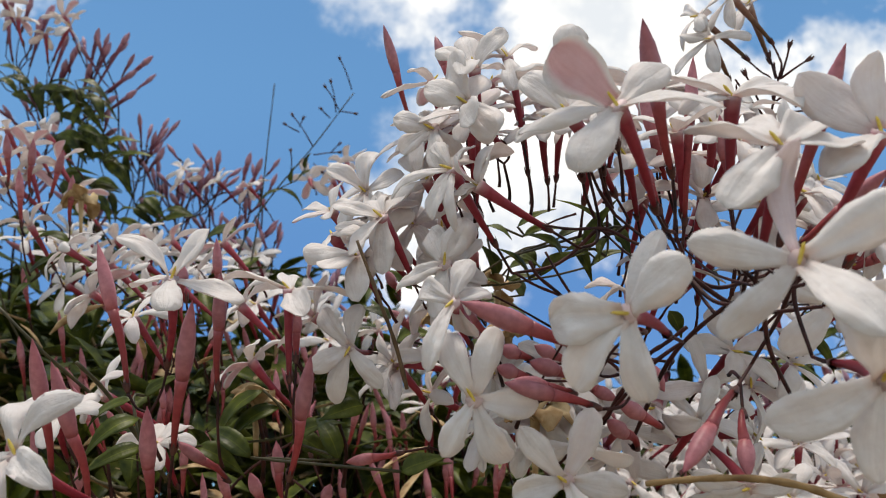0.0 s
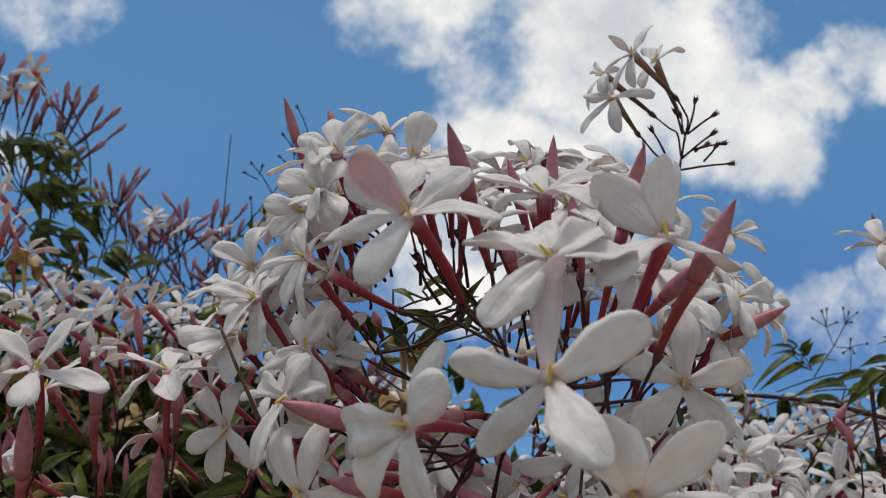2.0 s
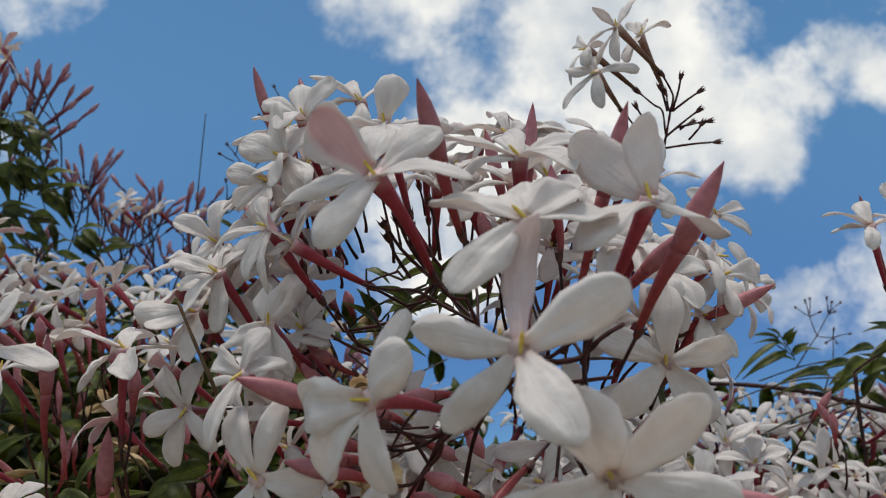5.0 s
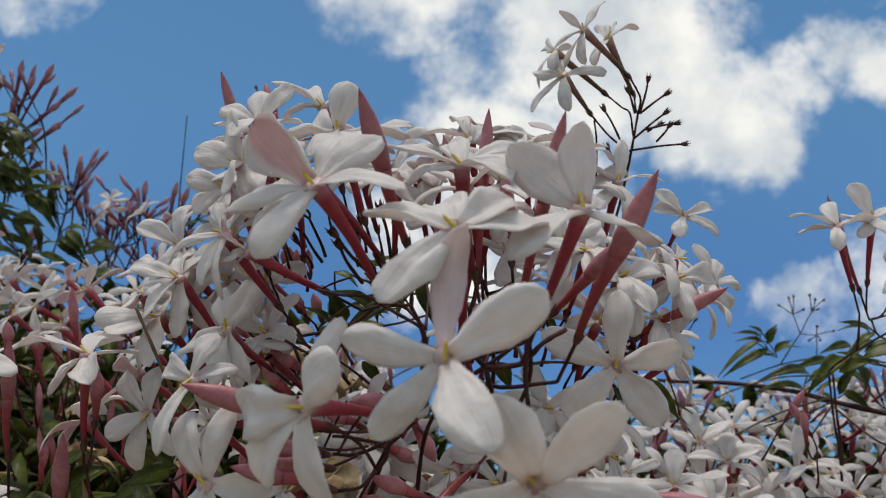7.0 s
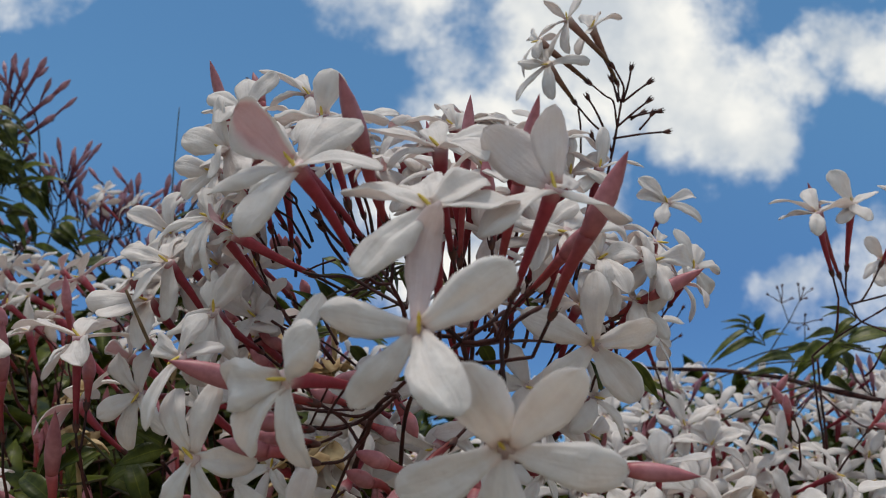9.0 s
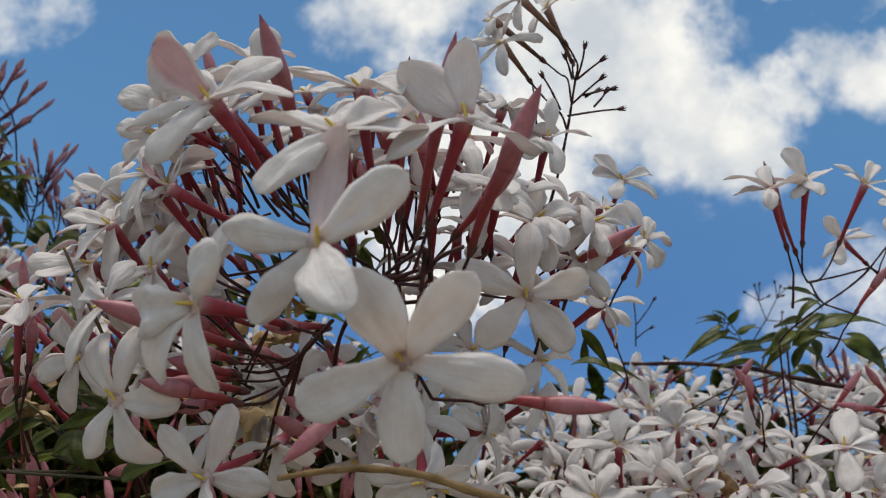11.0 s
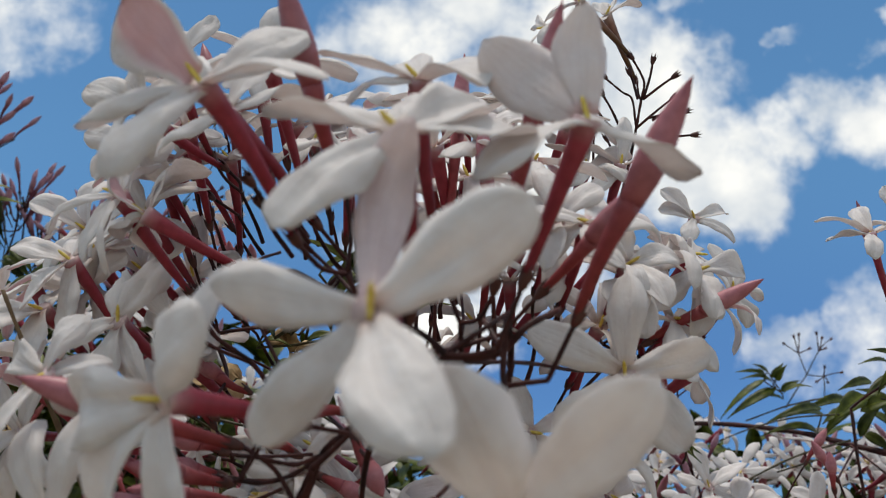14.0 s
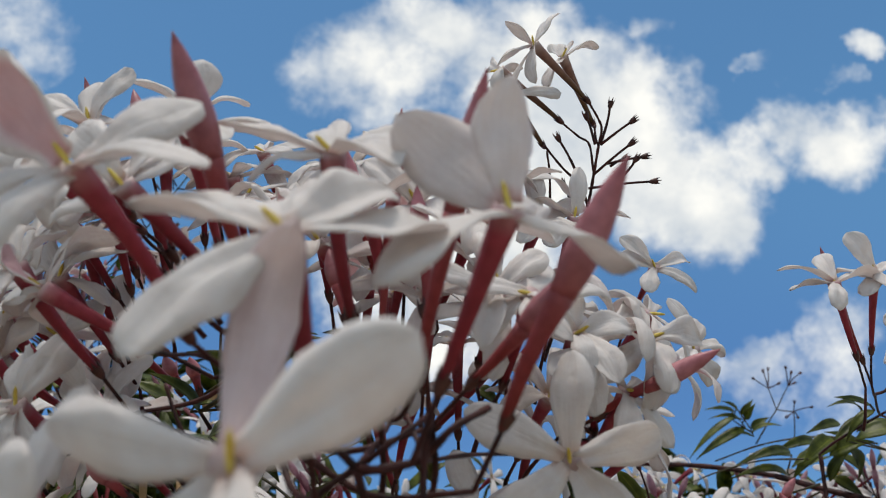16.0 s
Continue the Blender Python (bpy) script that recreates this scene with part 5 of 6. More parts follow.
compound_leaf((((-44.9, 200.0, -35.6), (-57.7, 200.0, -51.3), 13), ((-40.6, 200.0, -39.9), (-54.9, 200.0, -49.9), 12), ((-37.7, 200.0, -47.0), (-26.3, 200.0, -54.1), 13), ((-62.0, 200.0, -49.9), (-49.1, 200.0, -57.0), 13),))
compound_leaf((((-142.3, 300.0, -1.9), (-159.4, 300.0, -12.6), 13), ((-144.4, 300.0, -4.1), (-127.3, 300.0, -6.2), 13), ((-155.1, 300.0, -12.6), (-163.7, 300.0, -25.5), 14), ((-140.1, 300.0, 2.4), (-155.1, 300.0, 4.5), 12),))
compound_leaf((((32.4, 174.8, 0.2), (26.9, 169.8, 0.0), 6), ((36.1, 174.8, 2.5), (33.9, 169.8, -1.9), 6), ((38.6, 174.8, 4.9), (41.0, 169.8, -2.1), 7), ((19.1, 214.8, -2.0), (28.0, 214.8, -5.2), 7), ((30.4, 204.8, 2.6), (37.6, 204.8, 5.3), 8),))
compound_leaf((((56.4, 195.0, -15.3), (59.7, 195.0, -22.1), 9), ((20.6, 224.9, -18.4), (26.7, 225.0, -26.4), 9), ((67.4, 204.9, -5.4), (73.0, 204.9, -9.9), 8), ((82.7, 180.1, -24.7), (80.6, 179.8, -17.7), 6), ((98.4, 240.8, -35.4), (112.7, 230.9, -37.7), 8),))
compound_leaf((((-36.7, 194.6, -47.4), (-23.7, 194.7, -42.0), 12), ((-23.8, 184.8, -49.2), (-30.8, 194.5, -40.4), 12), ((-44.2, 184.5, -48.6), (-58.0, 194.2, -43.9), 12), ((-8.3, 165.0, -46.4), (1.5, 165.0, -43.0), 11),))
compound_leaf((((-83.7, 420.0, 31.8), (-98.7, 420.0, 22.8), 8), ((-85.2, 420.0, 31.8), (-71.7, 420.0, 21.3), 8), ((-79.2, 420.0, 34.8), (-77.7, 420.0, 43.8), 7), ((-76.2, 420.0, 36.3), (-61.2, 420.0, 42.3), 8), ((-71.7, 420.0, 42.3), (-68.7, 420.0, 51.3), 7),))
compound_leaf((((-212.1, 463.6, 93.2), (-189.3, 458.7, 84.7), 12), ((-209.2, 463.7, 79.3), (-193.1, 458.9, 65.2), 12), ((-202.9, 463.9, 66.7), (-182.6, 459.0, 55.2), 12), ((-213.0, 463.9, 57.1), (-190.2, 459.0, 48.9), 13),))
compound_leaf((((-199.9, 464.0, 53.5), (-180.8, 459.2, 34.7), 12), ((-193.8, 464.1, 34.2), (-187.8, 459.3, 15.4), 12), ((-176.1, 454.3, 23.1), (-157.4, 449.4, 9.2), 12), ((-183.4, 464.0, 56.3), (-178.9, 459.2, 32.4), 12), ((-205.7, 463.7, 86.5), (-185.4, 458.8, 74.8), 12),))
compound_leaf((((-222.3, 463.7, 80.3), (-200.2, 458.9, 66.1), 13), ((-220.0, 464.0, 40.8), (-194.4, 459.1, 36.7), 13), ((-202.5, 444.2, 26.8), (-181.2, 439.3, 19.9), 13), ((-219.3, 463.8, 67.1), (-203.9, 459.0, 49.9), 13),))
compound_leaf((((21.9, 225.0, 6.3), (32.3, 222.0, 11.6), 7), ((23.5, 225.0, 3.4), (34.6, 222.0, 6.2), 7), ((13.5, 225.0, 6.6), (20.3, 222.0, 3.0), 7), ((16.2, 225.0, -7.6), (11.7, 222.0, 1.4), 11), ((19.4, 225.0, -5.5), (28.2, 222.0, -4.3), 7), ((18.6, 225.0, -9.8), (28.2, 222.0, -7.8), 7),))
compound_leaf((((36.8, 220.0, 2.5), (42.0, 217.0, -9.5), 9), ((41.8, 220.0, -4.9), (52.4, 217.0, -0.2), 8), ((8.5, 220.0, -10.5), (16.7, 217.0, -9.1), 6), ((23.7, 220.0, 0.2), (26.0, 217.0, -6.8), 8), ((37.1, 220.0, 0.2), (42.8, 217.0, 4.8), 7),))
compound_leaf((((213.5, 422.0, -42.7), (187.6, 417.1, -55.5), 13), ((212.1, 422.0, -40.5), (195.2, 417.2, -36.5), 8), ((213.6, 422.0, -39.0), (216.6, 417.0, -31.1), 9), ((207.5, 422.1, -38.8), (203.5, 417.1, -32.2), 8), ((216.5, 422.0, -45.2), (228.5, 416.9, -40.6), 9),))
compound_leaf((((205.9, 362.1, -44.3), (185.5, 357.2, -46.8), 12), ((215.1, 362.0, -45.1), (203.7, 357.1, -49.5), 11), ((228.9, 351.9, -40.6), (212.8, 347.1, -34.6), 11), ((221.8, 342.0, -34.5), (239.2, 336.9, -30.9), 12), ((234.2, 341.9, -38.6), (248.6, 336.7, -48.4), 14), ((215.7, 351.9, -54.4), (224.0, 347.0, -38.7), 12), ((112.0, 292.7, -41.3), (112.3, 292.8, -31.6), 8), ((116.3, 292.7, -41.8), (132.0, 287.6, -47.5), 9),))
compound_leaf((((192.9, 282.6, -18.2), (181.3, 280.6, -15.3), 7), ((200.0, 292.5, -21.0), (189.9, 292.6, -30.1), 8),))
compound_leaf((((215.7, 332.5, -35.9), (245.8, 327.3, -32.9), 20), ((227.7, 332.4, -40.0), (245.7, 327.3, -55.6), 22), ((212.8, 342.5, -36.7), (198.0, 337.6, -45.6), 18), ((217.7, 342.5, -39.3), (220.0, 337.5, -51.3), 18), ((211.4, 342.5, -42.9), (225.4, 337.4, -36.7), 17),))
compound_leaf((((-203.4, 450.0, 82.2), (-215.0, 444.1, 73.8), 11), ((-207.2, 450.0, 85.5), (-200.1, 444.0, 80.3), 13), ((-201.9, 450.1, 80.3), (-191.0, 444.2, 69.4), 12), ((-210.1, 450.0, 83.4), (-193.9, 444.1, 78.6), 12),))
compound_leaf((((-201.9, 445.1, 79.9), (-204.2, 439.2, 66.4), 13), ((-205.1, 444.9, 89.7), (-219.0, 439.1, 80.4), 11), ((-205.2, 445.0, 88.4), (-216.7, 439.0, 84.4), 12), ((-210.1, 445.0, 89.5), (-200.7, 439.1, 79.0), 15),))
compound_leaf((((37.1, 177.2, -1.7), (26.7, 169.9, 11.7), 9), ((32.3, 177.1, -0.1), (38.0, 172.1, 10.9), 9), ((20.3, 182.1, -6.7), (13.5, 177.9, 0.5), 8), ((28.1, 182.1, -1.8), (19.6, 177.9, 3.9), 9), ((22.9, 182.1, -6.1), (33.3, 178.2, -0.2), 9),))
compound_leaf((((7.4, 231.2, -30.6), (15.5, 228.9, -25.8), 9), ((-13.5, 241.0, -28.1), (-0.9, 238.9, -26.1), 15), ((19.9, 232.0, -41.1), (32.4, 229.7, -37.5), 11), ((31.6, 231.5, -34.5), (38.1, 229.0, -26.7), 11), ((4.9, 250.5, -19.8), (17.6, 250.3, -17.2), 12), ((25.4, 240.1, -14.0), (19.6, 239.6, -7.8), 12),))
compound_leaf((((-17.7, 181.4, -35.8), (-27.4, 177.5, -38.2), 12), ((-19.0, 186.4, -36.3), (-26.1, 183.0, -31.0), 10), ((10.6, 191.7, -38.6), (4.2, 189.8, -41.3), 9), ((-73.6, 288.5, 6.6), (-86.7, 288.7, 3.5), 14),))
compound_leaf((((-9.6, 270.1, -13.8), (-21.3, 269.5, -6.4), 12), ((43.8, 198.8, 3.9), (39.2, 196.6, 6.4), 7), ((46.1, 199.0, 1.4), (42.9, 196.4, 8.6), 7), ((12.7, 260.2, -15.9), (28.9, 260.7, -21.6), 13), ((-16.9, 270.7, -23.7), (-27.0, 270.4, -19.9), 14),))
compound_leaf((((-232.7, 450.0, 93.5), (-243.9, 447.0, 97.7), 13), ((-224.7, 450.0, 88.7), (-237.5, 447.0, 89.7), 13), ((-221.5, 450.0, 93.5), (-205.6, 447.0, 92.9), 13), ((-242.4, 450.0, 88.7), (-228.0, 447.0, 80.1), 13), ((-250.4, 450.0, 96.8), (-236.0, 447.0, 84.9), 13),))
compound_leaf((((-226.9, 450.0, 94.9), (-223.6, 446.0, 72.2), 15), ((-228.4, 452.0, 89.1), (-209.8, 448.0, 86.2), 16), ((-222.3, 451.2, 92.0), (-212.7, 447.2, 71.1), 17), ((-223.7, 443.8, 89.9), (-206.8, 439.8, 86.8), 16),))
compound_leaf((((-203.7, 442.8, 93.7), (-182.5, 438.8, 83.2), 14), ((-202.7, 448.1, 86.0), (-185.6, 444.1, 81.1), 14), ((-205.2, 450.9, 91.4), (-203.8, 446.9, 72.8), 15), ((-194.0, 441.9, 85.3), (-185.7, 437.9, 68.8), 16),))
compound_leaf((((-220.8, 451.1, 64.8), (-209.4, 447.1, 48.5), 17), ((-219.1, 450.8, 65.1), (-200.1, 446.8, 51.9), 15), ((-213.8, 442.7, 63.8), (-195.8, 438.7, 48.5), 15), ((-215.8, 449.3, 63.1), (-206.8, 445.3, 42.7), 16), ((-216.0, 446.2, 64.0), (-192.3, 442.2, 58.2), 17),))
compound_leaf((((-205.0, 451.2, 67.3), (-190.9, 447.2, 54.6), 17), ((-202.6, 449.8, 72.3), (-196.6, 445.8, 51.5), 13), ((-203.8, 450.5, 70.2), (-182.6, 446.5, 74.6), 13), ((-204.5, 451.3, 64.1), (-195.6, 447.3, 49.5), 13), ((-202.1, 442.1, 67.8), (-182.2, 438.1, 58.3), 13),))
compound_leaf((((-188.9, 440.3, 47.8), (-165.6, 436.3, 51.8), 15), ((-180.6, 440.0, 49.6), (-157.3, 436.0, 51.7), 17), ((-189.3, 444.1, 55.1), (-166.0, 440.1, 60.8), 17), ((-187.6, 443.7, 50.4), (-172.6, 439.7, 34.6), 17), ((-183.8, 450.3, 48.0), (-173.5, 446.3, 29.1), 14),))
compound_leaf((((-207.7, 441.2, 43.1), (-191.9, 437.2, 34.2), 16), ((-212.0, 445.8, 38.7), (-201.7, 441.8, 18.2), 15), ((-214.5, 445.0, 40.5), (-190.3, 441.0, 42.1), 13), ((-207.8, 441.6, 43.7), (-194.1, 437.6, 25.0), 14), ((-215.1, 451.2, 36.9), (-193.6, 447.2, 40.1), 14),))
compound_leaf((((-198.3, 447.5, 33.9), (-178.3, 443.5, 32.0), 17), ((-192.4, 440.1, 34.1), (-182.1, 436.1, 20.1), 13), ((-191.9, 441.2, 38.6), (-175.5, 437.2, 32.4), 13), ((-197.7, 445.6, 34.5), (-179.4, 441.6, 34.5), 15),))
compound_leaf((((-168.5, 442.5, 24.9), (-153.4, 438.5, 13.8), 16), ((-173.6, 451.1, 23.9), (-158.7, 447.1, 17.1), 17), ((-168.8, 446.2, 28.9), (-151.9, 442.2, 28.9), 13), ((-164.0, 440.2, 28.6), (-151.2, 436.2, 16.3), 16),))
compound_leaf((((-153.2, 440.2, 15.9), (-135.2, 436.2, 18.6), 16), ((-160.7, 447.4, 13.8), (-140.2, 443.4, 18.6), 13), ((-155.8, 449.1, 22.0), (-137.0, 445.1, 18.5), 14),))
blossom((0.4, 199.0, 5.2), (6.0, 14.5, -9.0), ((2.0, -3.0, 12.0), (10.4, -3.0, 3.0), (4.2, -6.0, -11.0), (-10.6, 1.0, 5.0), (-5.5, -4.0, -9.0)), wide=1.3, faces={0: (0, -1, 0.2), 1: (0, -1, 0.1)})
blossom((-3.3, 182.0, 16.1), (7.0, 9.0, -14.5), ((11.5, -2.0, 5.0), (8.0, 4.0, -3.6), (-6.0, 6.0, 7.0), (3.0, 9.0, 8.0), (-8.0, -3.0, -5.0)), wide=1.0, curl=0.15)
bud((0.6, 222.0, 7.1), (0.5, 220.0, 13.3), False, False, 0.75)
bud((2.1, 222.0, 6.8), (2.0, 220.0, 13.9), False, False, 0.75)
bud((4.0, 222.0, 6.4), (3.9, 220.0, 13.2), False, False, 0.75)
bud((7.1, 222.0, 5.1), (7.0, 220.0, 13.2), False, False, 0.75)
compound_leaf((((-98.1, 215.0, -62.6), (-78.3, 209.0, -44.8), 9), ((-96.6, 215.0, -60.3), (-79.8, 209.0, -54.7), 8), ((-101.2, 215.0, -64.2), (-107.3, 209.0, -53.4), 8),))
compound_leaf((((-64.5, 235.0, -58.5), (-44.9, 229.0, -44.3), 9), ((-65.4, 235.0, -60.2), (-49.0, 229.0, -54.6), 9), ((-68.4, 235.0, -60.2), (-73.5, 229.0, -50.8), 8),))
compound_leaf((((-46.3, 245.0, -61.1), (-44.3, 239.0, -44.2), 9), ((-45.4, 245.0, -57.6), (-37.5, 239.0, -50.2), 8),))
blossom((22.5, 138.0, 23.5), (10.5, 11.0, -13.6), ((-8.0, 5.0, 8.0), (-10.0, 2.0, -3.0), (3.0, 8.0, 10.0), (-3.0, 10.0, 3.0), (8.0, 7.0, 6.0)), wide=1.1)
blossom((-18.2, 192.0, 13.9), (6.5, 13.0, -10.5), ((-9.0, -4.0, 5.0), (9.5, -3.0, 4.0), (5.0, -6.0, -8.0), (-6.0, -6.0, -7.0), (1.0, 4.0, 11.0)), wide=1.15, curl=0.12)
blossom((-14.4, 186.0, 2.6), (6.5, 13.0, -10.5), ((-10.0, -2.0, 3.0), (8.0, -5.0, 6.0), (7.0, -5.0, -7.0), (-3.0, -6.0, -9.0), (-1.0, 3.0, 11.5)), wide=1.15, curl=0.12)
blossom((-6.6, 190.0, 6.1), (6.5, 13.0, -10.5), ((-9.5, 0.0, 6.0), (9.0, -4.0, 5.0), (6.0, -6.0, -8.0), (-5.0, -4.0, -9.0), (1.0, 5.0, 10.5)), wide=1.15, curl=0.12)
bud((-52.8, 198.0, -58.2), (-63.9, 190.0, -45.9), False, False)
bud((-37.5, 190.0, -60.7), (-39.5, 190.0, -46.0), False, False)
bud((-29.7, 190.0, -63.8), (-26.2, 188.0, -55.8), False, False)
bud((-41.1, 185.0, -62.4), (-43.9, 182.0, -51.3), False, False)
blossom((-69.8, 195.0, -47.5), (2.0, 9.0, -14.0), ((-9.5, -3.0, -1.0), (10.0, -2.0, 0.5), (2.5, -9.0, -3.5), (-4.0, 9.0, 3.0), (6.0, 8.0, 3.0)), wide=1.1)
blossom((-89.2, 185.0, -37.7), (-2.0, 9.0, -14.0), ((-9.5, -3.0, 1.0), (11.5, -2.0, 1.0), (0.5, -9.0, -5.5), (-4.0, 9.0, 3.0), (6.0, 8.0, 3.0)), wide=1.05)
blossom((-96.1, 380.0, -54.1), (3.0, 10.0, -12.0), ((-6.5, -5.0, 3.0), (6.5, -4.0, 3.0), (2.5, -7.0, -6.0), (-5.0, -5.0, -6.0), (1.0, 2.0, 8.0)), wide=1.1, curl=0.45, wilt=1)
blossom((18.6, 215.0, -42.1), (3.0, 12.0, -9.0), ((-5.5, -4.0, 6.0), (6.5, -4.0, 5.0), (4.5, -5.0, -7.0), (-5.0, -3.0, -9.0), (1.0, 4.0, 9.0)), wide=1.0, curl=0.2)
blossom((14.0, 205.0, -32.4), (-3.0, 12.0, -9.0), ((-7.5, -4.0, 4.0), (6.5, -4.0, 6.0), (5.5, -5.0, -6.0), (-4.0, -3.0, -9.0), (0.0, 4.0, 10.0)), wide=1.0, curl=0.2)
# ---- end of near sprays ----

# Short stalks from every near flower and bud to the joint of its spray.
def join_stalks():
    """Flowers stand in twos and threes on short forks, and the forks on the joints of the spray."""
    nodes = [mm(p) for p in NODES]
    left = list(JOINTS)
    while left:
        first = left.pop(0)
        b0, w0 = first[:2]
        trio = [first]
        for other in sorted(left, key=lambda q: (q[0] - b0).length)[:2]:
            if len(first) == len(other) == 2 and (other[0] - b0).length < 0.010 and other[1].dot(w0) > 0.7:
                trio.append(other)
        for o in trio[1:]:
            left.remove(o)
        middle = sum((q[0] for q in trio), Vector()) / len(trio)
        aim = sum((q[1] for q in trio), Vector()).normalized()
        spread = max((q[0] - middle).length for q in trio)
        fork = middle - aim * max(0.003 if len(first) > 2 else 0.007, 1.3 * spread)
        best = min(nodes, key=lambda q: (q - fork).length + 0.08 * max(0.0, 0.2 + (q - fork).normalized().dot(w0)))
        gap = (best - fork).length
        short = all(len(q) > 2 for q in trio)
        far = fork - aim * 0.003 + Vector((0, 0.002, -0.001)) if short else best if gap < 0.022 else fork - aim * 0.006 + Vector((0, 0.006, -0.003))
        gap = (far - fork).length
        root = new("flower_stalk")
        root.location = fork
        mid = fork.lerp(far, 0.5) - w0 * min(0.12 * gap, 0.003) + Vector((RNG.uniform(-1, 1), RNG.uniform(-1, 1), RNG.uniform(-1, 1))) * min(0.0015, 0.06 * gap)
        pts = smooth_line([fork, mid, far], 5)
        part("stem", pipe([p - fork for p in pts], [0.00030 + 0.00018 * i / len(pts) for i in range(len(pts))], 6, (dark,), "stem"), root)
        for p, w, *_ in trio:
            line = smooth_line([p - w * 0.0004, (p - w * 0.003).lerp(fork, 0.3), fork], 4)
            part("pedicel", pipe([q - fork for q in line], [0.00030] * len(line), 6, (dark,), "pedicel"), root)
        tagged(root, "forked dark stalk under jasmine flowers", "stalk", "flower stalks")


join_stalks()


# ---- the hedge behind: flowers, buds, leaves and stems ----
def hedge_top(x):
    """Height of the flowering top of the hedge in the plant frame, by the place along it."""
    xs, zs = (-0.6, -0.3, -0.16, -0.10, -0.03, 0.05, 0.12, 0.6), (0.05, 0.03, 0.0, 0.0, -0.030, -0.076, -0.068, -0.066)
    return float(np.interp(x, xs, zs))


def generic_blossom(rng, wide, curl):
    tips = []
    for k in range(5):
        a = 2 * math.pi * (k + rng.uniform(-0.12, 0.12)) / 5
        ln = rng.uniform(0.0112, 0.0142)
        tips.append(Vector((math.cos(a), math.sin(a), rng.uniform(-0.25, 0.25))).normalized() * ln)
    ob = make_blossom(Vector((0, 0, 0)), Vector((0, 0, 0.018)), tips, rng, wide, curl, (), 0, 0, 9, 5)
    return tagged(ob, "white jasmine flower in the mass of the hedge", "flower", "hedge flowers")


def turned(way, spin):
    return way.to_track_quat("Z", "Y").to_matrix().to_4x4() @ pose(0, 0, 0, 0, 0, spin)


def hedge_flowers():
    rng = random.Random(21)
    kinds = [generic_blossom(rng, rng.uniform(0.70, 0.92), rng.choice((0, 0.05, 0.2, 0.35))) for _ in range(7)]
    buds = [tagged(make_bud(Vector((0, 0, 0)), Vector((0.001, 0, ln)), rng, fat), "rose-pink jasmine bud in the hedge", "flower bud", "hedge buds") for ln, fat in ((0.022, 1.0), (0.019, 0.8), (0.025, 1.1))]
    used = [False] * (len(kinds) + len(buds))
    spots = []
    for _ in range(16000):
        if len(spots) >= 700:
            break
        right = rng.random() < 0.89
        if right:
            x, y = rng.uniform(0.07, 0.50), rng.uniform(0.215, 0.47)
        else:
            x, y = rng.uniform(-0.36, 0.06), rng.uniform(0.29, 0.50)
        z = hedge_top(x) - abs(rng.gauss(0, 0.036 if right else 0.013)) - max(0.0, 0.33 - y) * 0.22
        p = Vector((x, y, z))
        if any((p - q).length < 0.0128 for q in spots):
            continue
        spots.append(p)
    spots.sort(key=lambda q: q.y)
    rest = []
    singles, count_b = 0, 0
    for i, p in enumerate(spots):
        way = TURN3 @ Vector((rng.gauss(0, 0.55), rng.gauss(-0.7, 0.55), 1.0)).normalized()
        isbud = rng.random() < (0.20 if p.x > 0.06 else 0.34)
        k = rng.randrange(len(buds)) if isbud else rng.randrange(len(kinds))
        src = buds[k] if isbud else kinds[k]
        slot = k + (len(kinds) if isbud else 0)
        m = Matrix.Translation(BASE @ p - way * 0.018) @ turned(way, rng.uniform(0, 360)) @ Matrix.Scale(rng.uniform(0.95, 1.2), 4)
        if not used[slot]:
            src.matrix_basis = m
            used[slot] = True
        elif (count_b < 60 if isbud else singles < 150):
            copy_thing(src, m)
        else:
            rest.append((src, m))
        singles += not isbud
        count_b += isbud
    for _ in range(150):
        x = rng.choice((-1, 1)) * rng.uniform(0.55, 2.3)
        y = rng.uniform(0.36, 0.62)
        top = Vector((x, y, 1.6 + hedge_top(max(-0.6, min(0.6, x))) + 0.20 * y - rng.uniform(0.0, 0.16)))
        way = Vector((rng.gauss(0, 0.5), rng.gauss(-0.7, 0.4), 1.0)).normalized()
        rest.append((rng.choice(kinds), Matrix.Translation(top) @ turned(way, rng.uniform(0, 360))))
    joined("hedge_flowers", rest, "white jasmine flowers massed on the hedge", "flowers")


def joined(name, placed, label, category):
    """Far flowers that nobody could count, in one mesh."""
    verts, faces, uvs, slots, mats = [], [], [], [], []
    start = 0
    for src, m in placed:
        for ob in src.children_recursive:
            me = ob.data
            mat = m @ ob.matrix_basis
            n = len(me.vertices)
            co = np.empty(n * 3, dtype=np.float32)
            me.vertices.foreach_get("co", co)
            r = np.array(mat.to_3x3(), dtype=np.float32)
            verts.extend((co.reshape(-1, 3) @ r.T + np.array(mat.translation, dtype=np.float32)).tolist())
            lut = []
            for q in me.materials:
                if q not in mats:
                    mats.append(q)
                lut.append(mats.index(q))
            has = me.uv_layers.active
            for poly in me.polygons:
                faces.append(tuple(v + start for v in poly.vertices))
                slots.append(lut[poly.material_index])
                for li in poly.loop_indices:
                    uvs.append(tuple(has.data[li].uv) if has else (0.5, 0.5))
            start += n
    me = mesh_of(name, verts, faces, mats, None, slots)
    layer = me.uv_layers.new(name="UVMap")
    layer.data.foreach_set("uv", np.array(uvs, dtype=np.float32).ravel())
    return tagged(new(name, me), label, category, kind="stuff")


hedge_flowers()


def gather(name, roots, label, category):
    """Joins small things that nobody could count into one mesh."""
    joined(name, [(r, r.matrix_basis.copy()) for r in roots], label, category)
    for r in roots:
        for ob in list(r.children_recursive):
            bpy.data.objects.remove(ob)
        bpy.data.objects.remove(r)


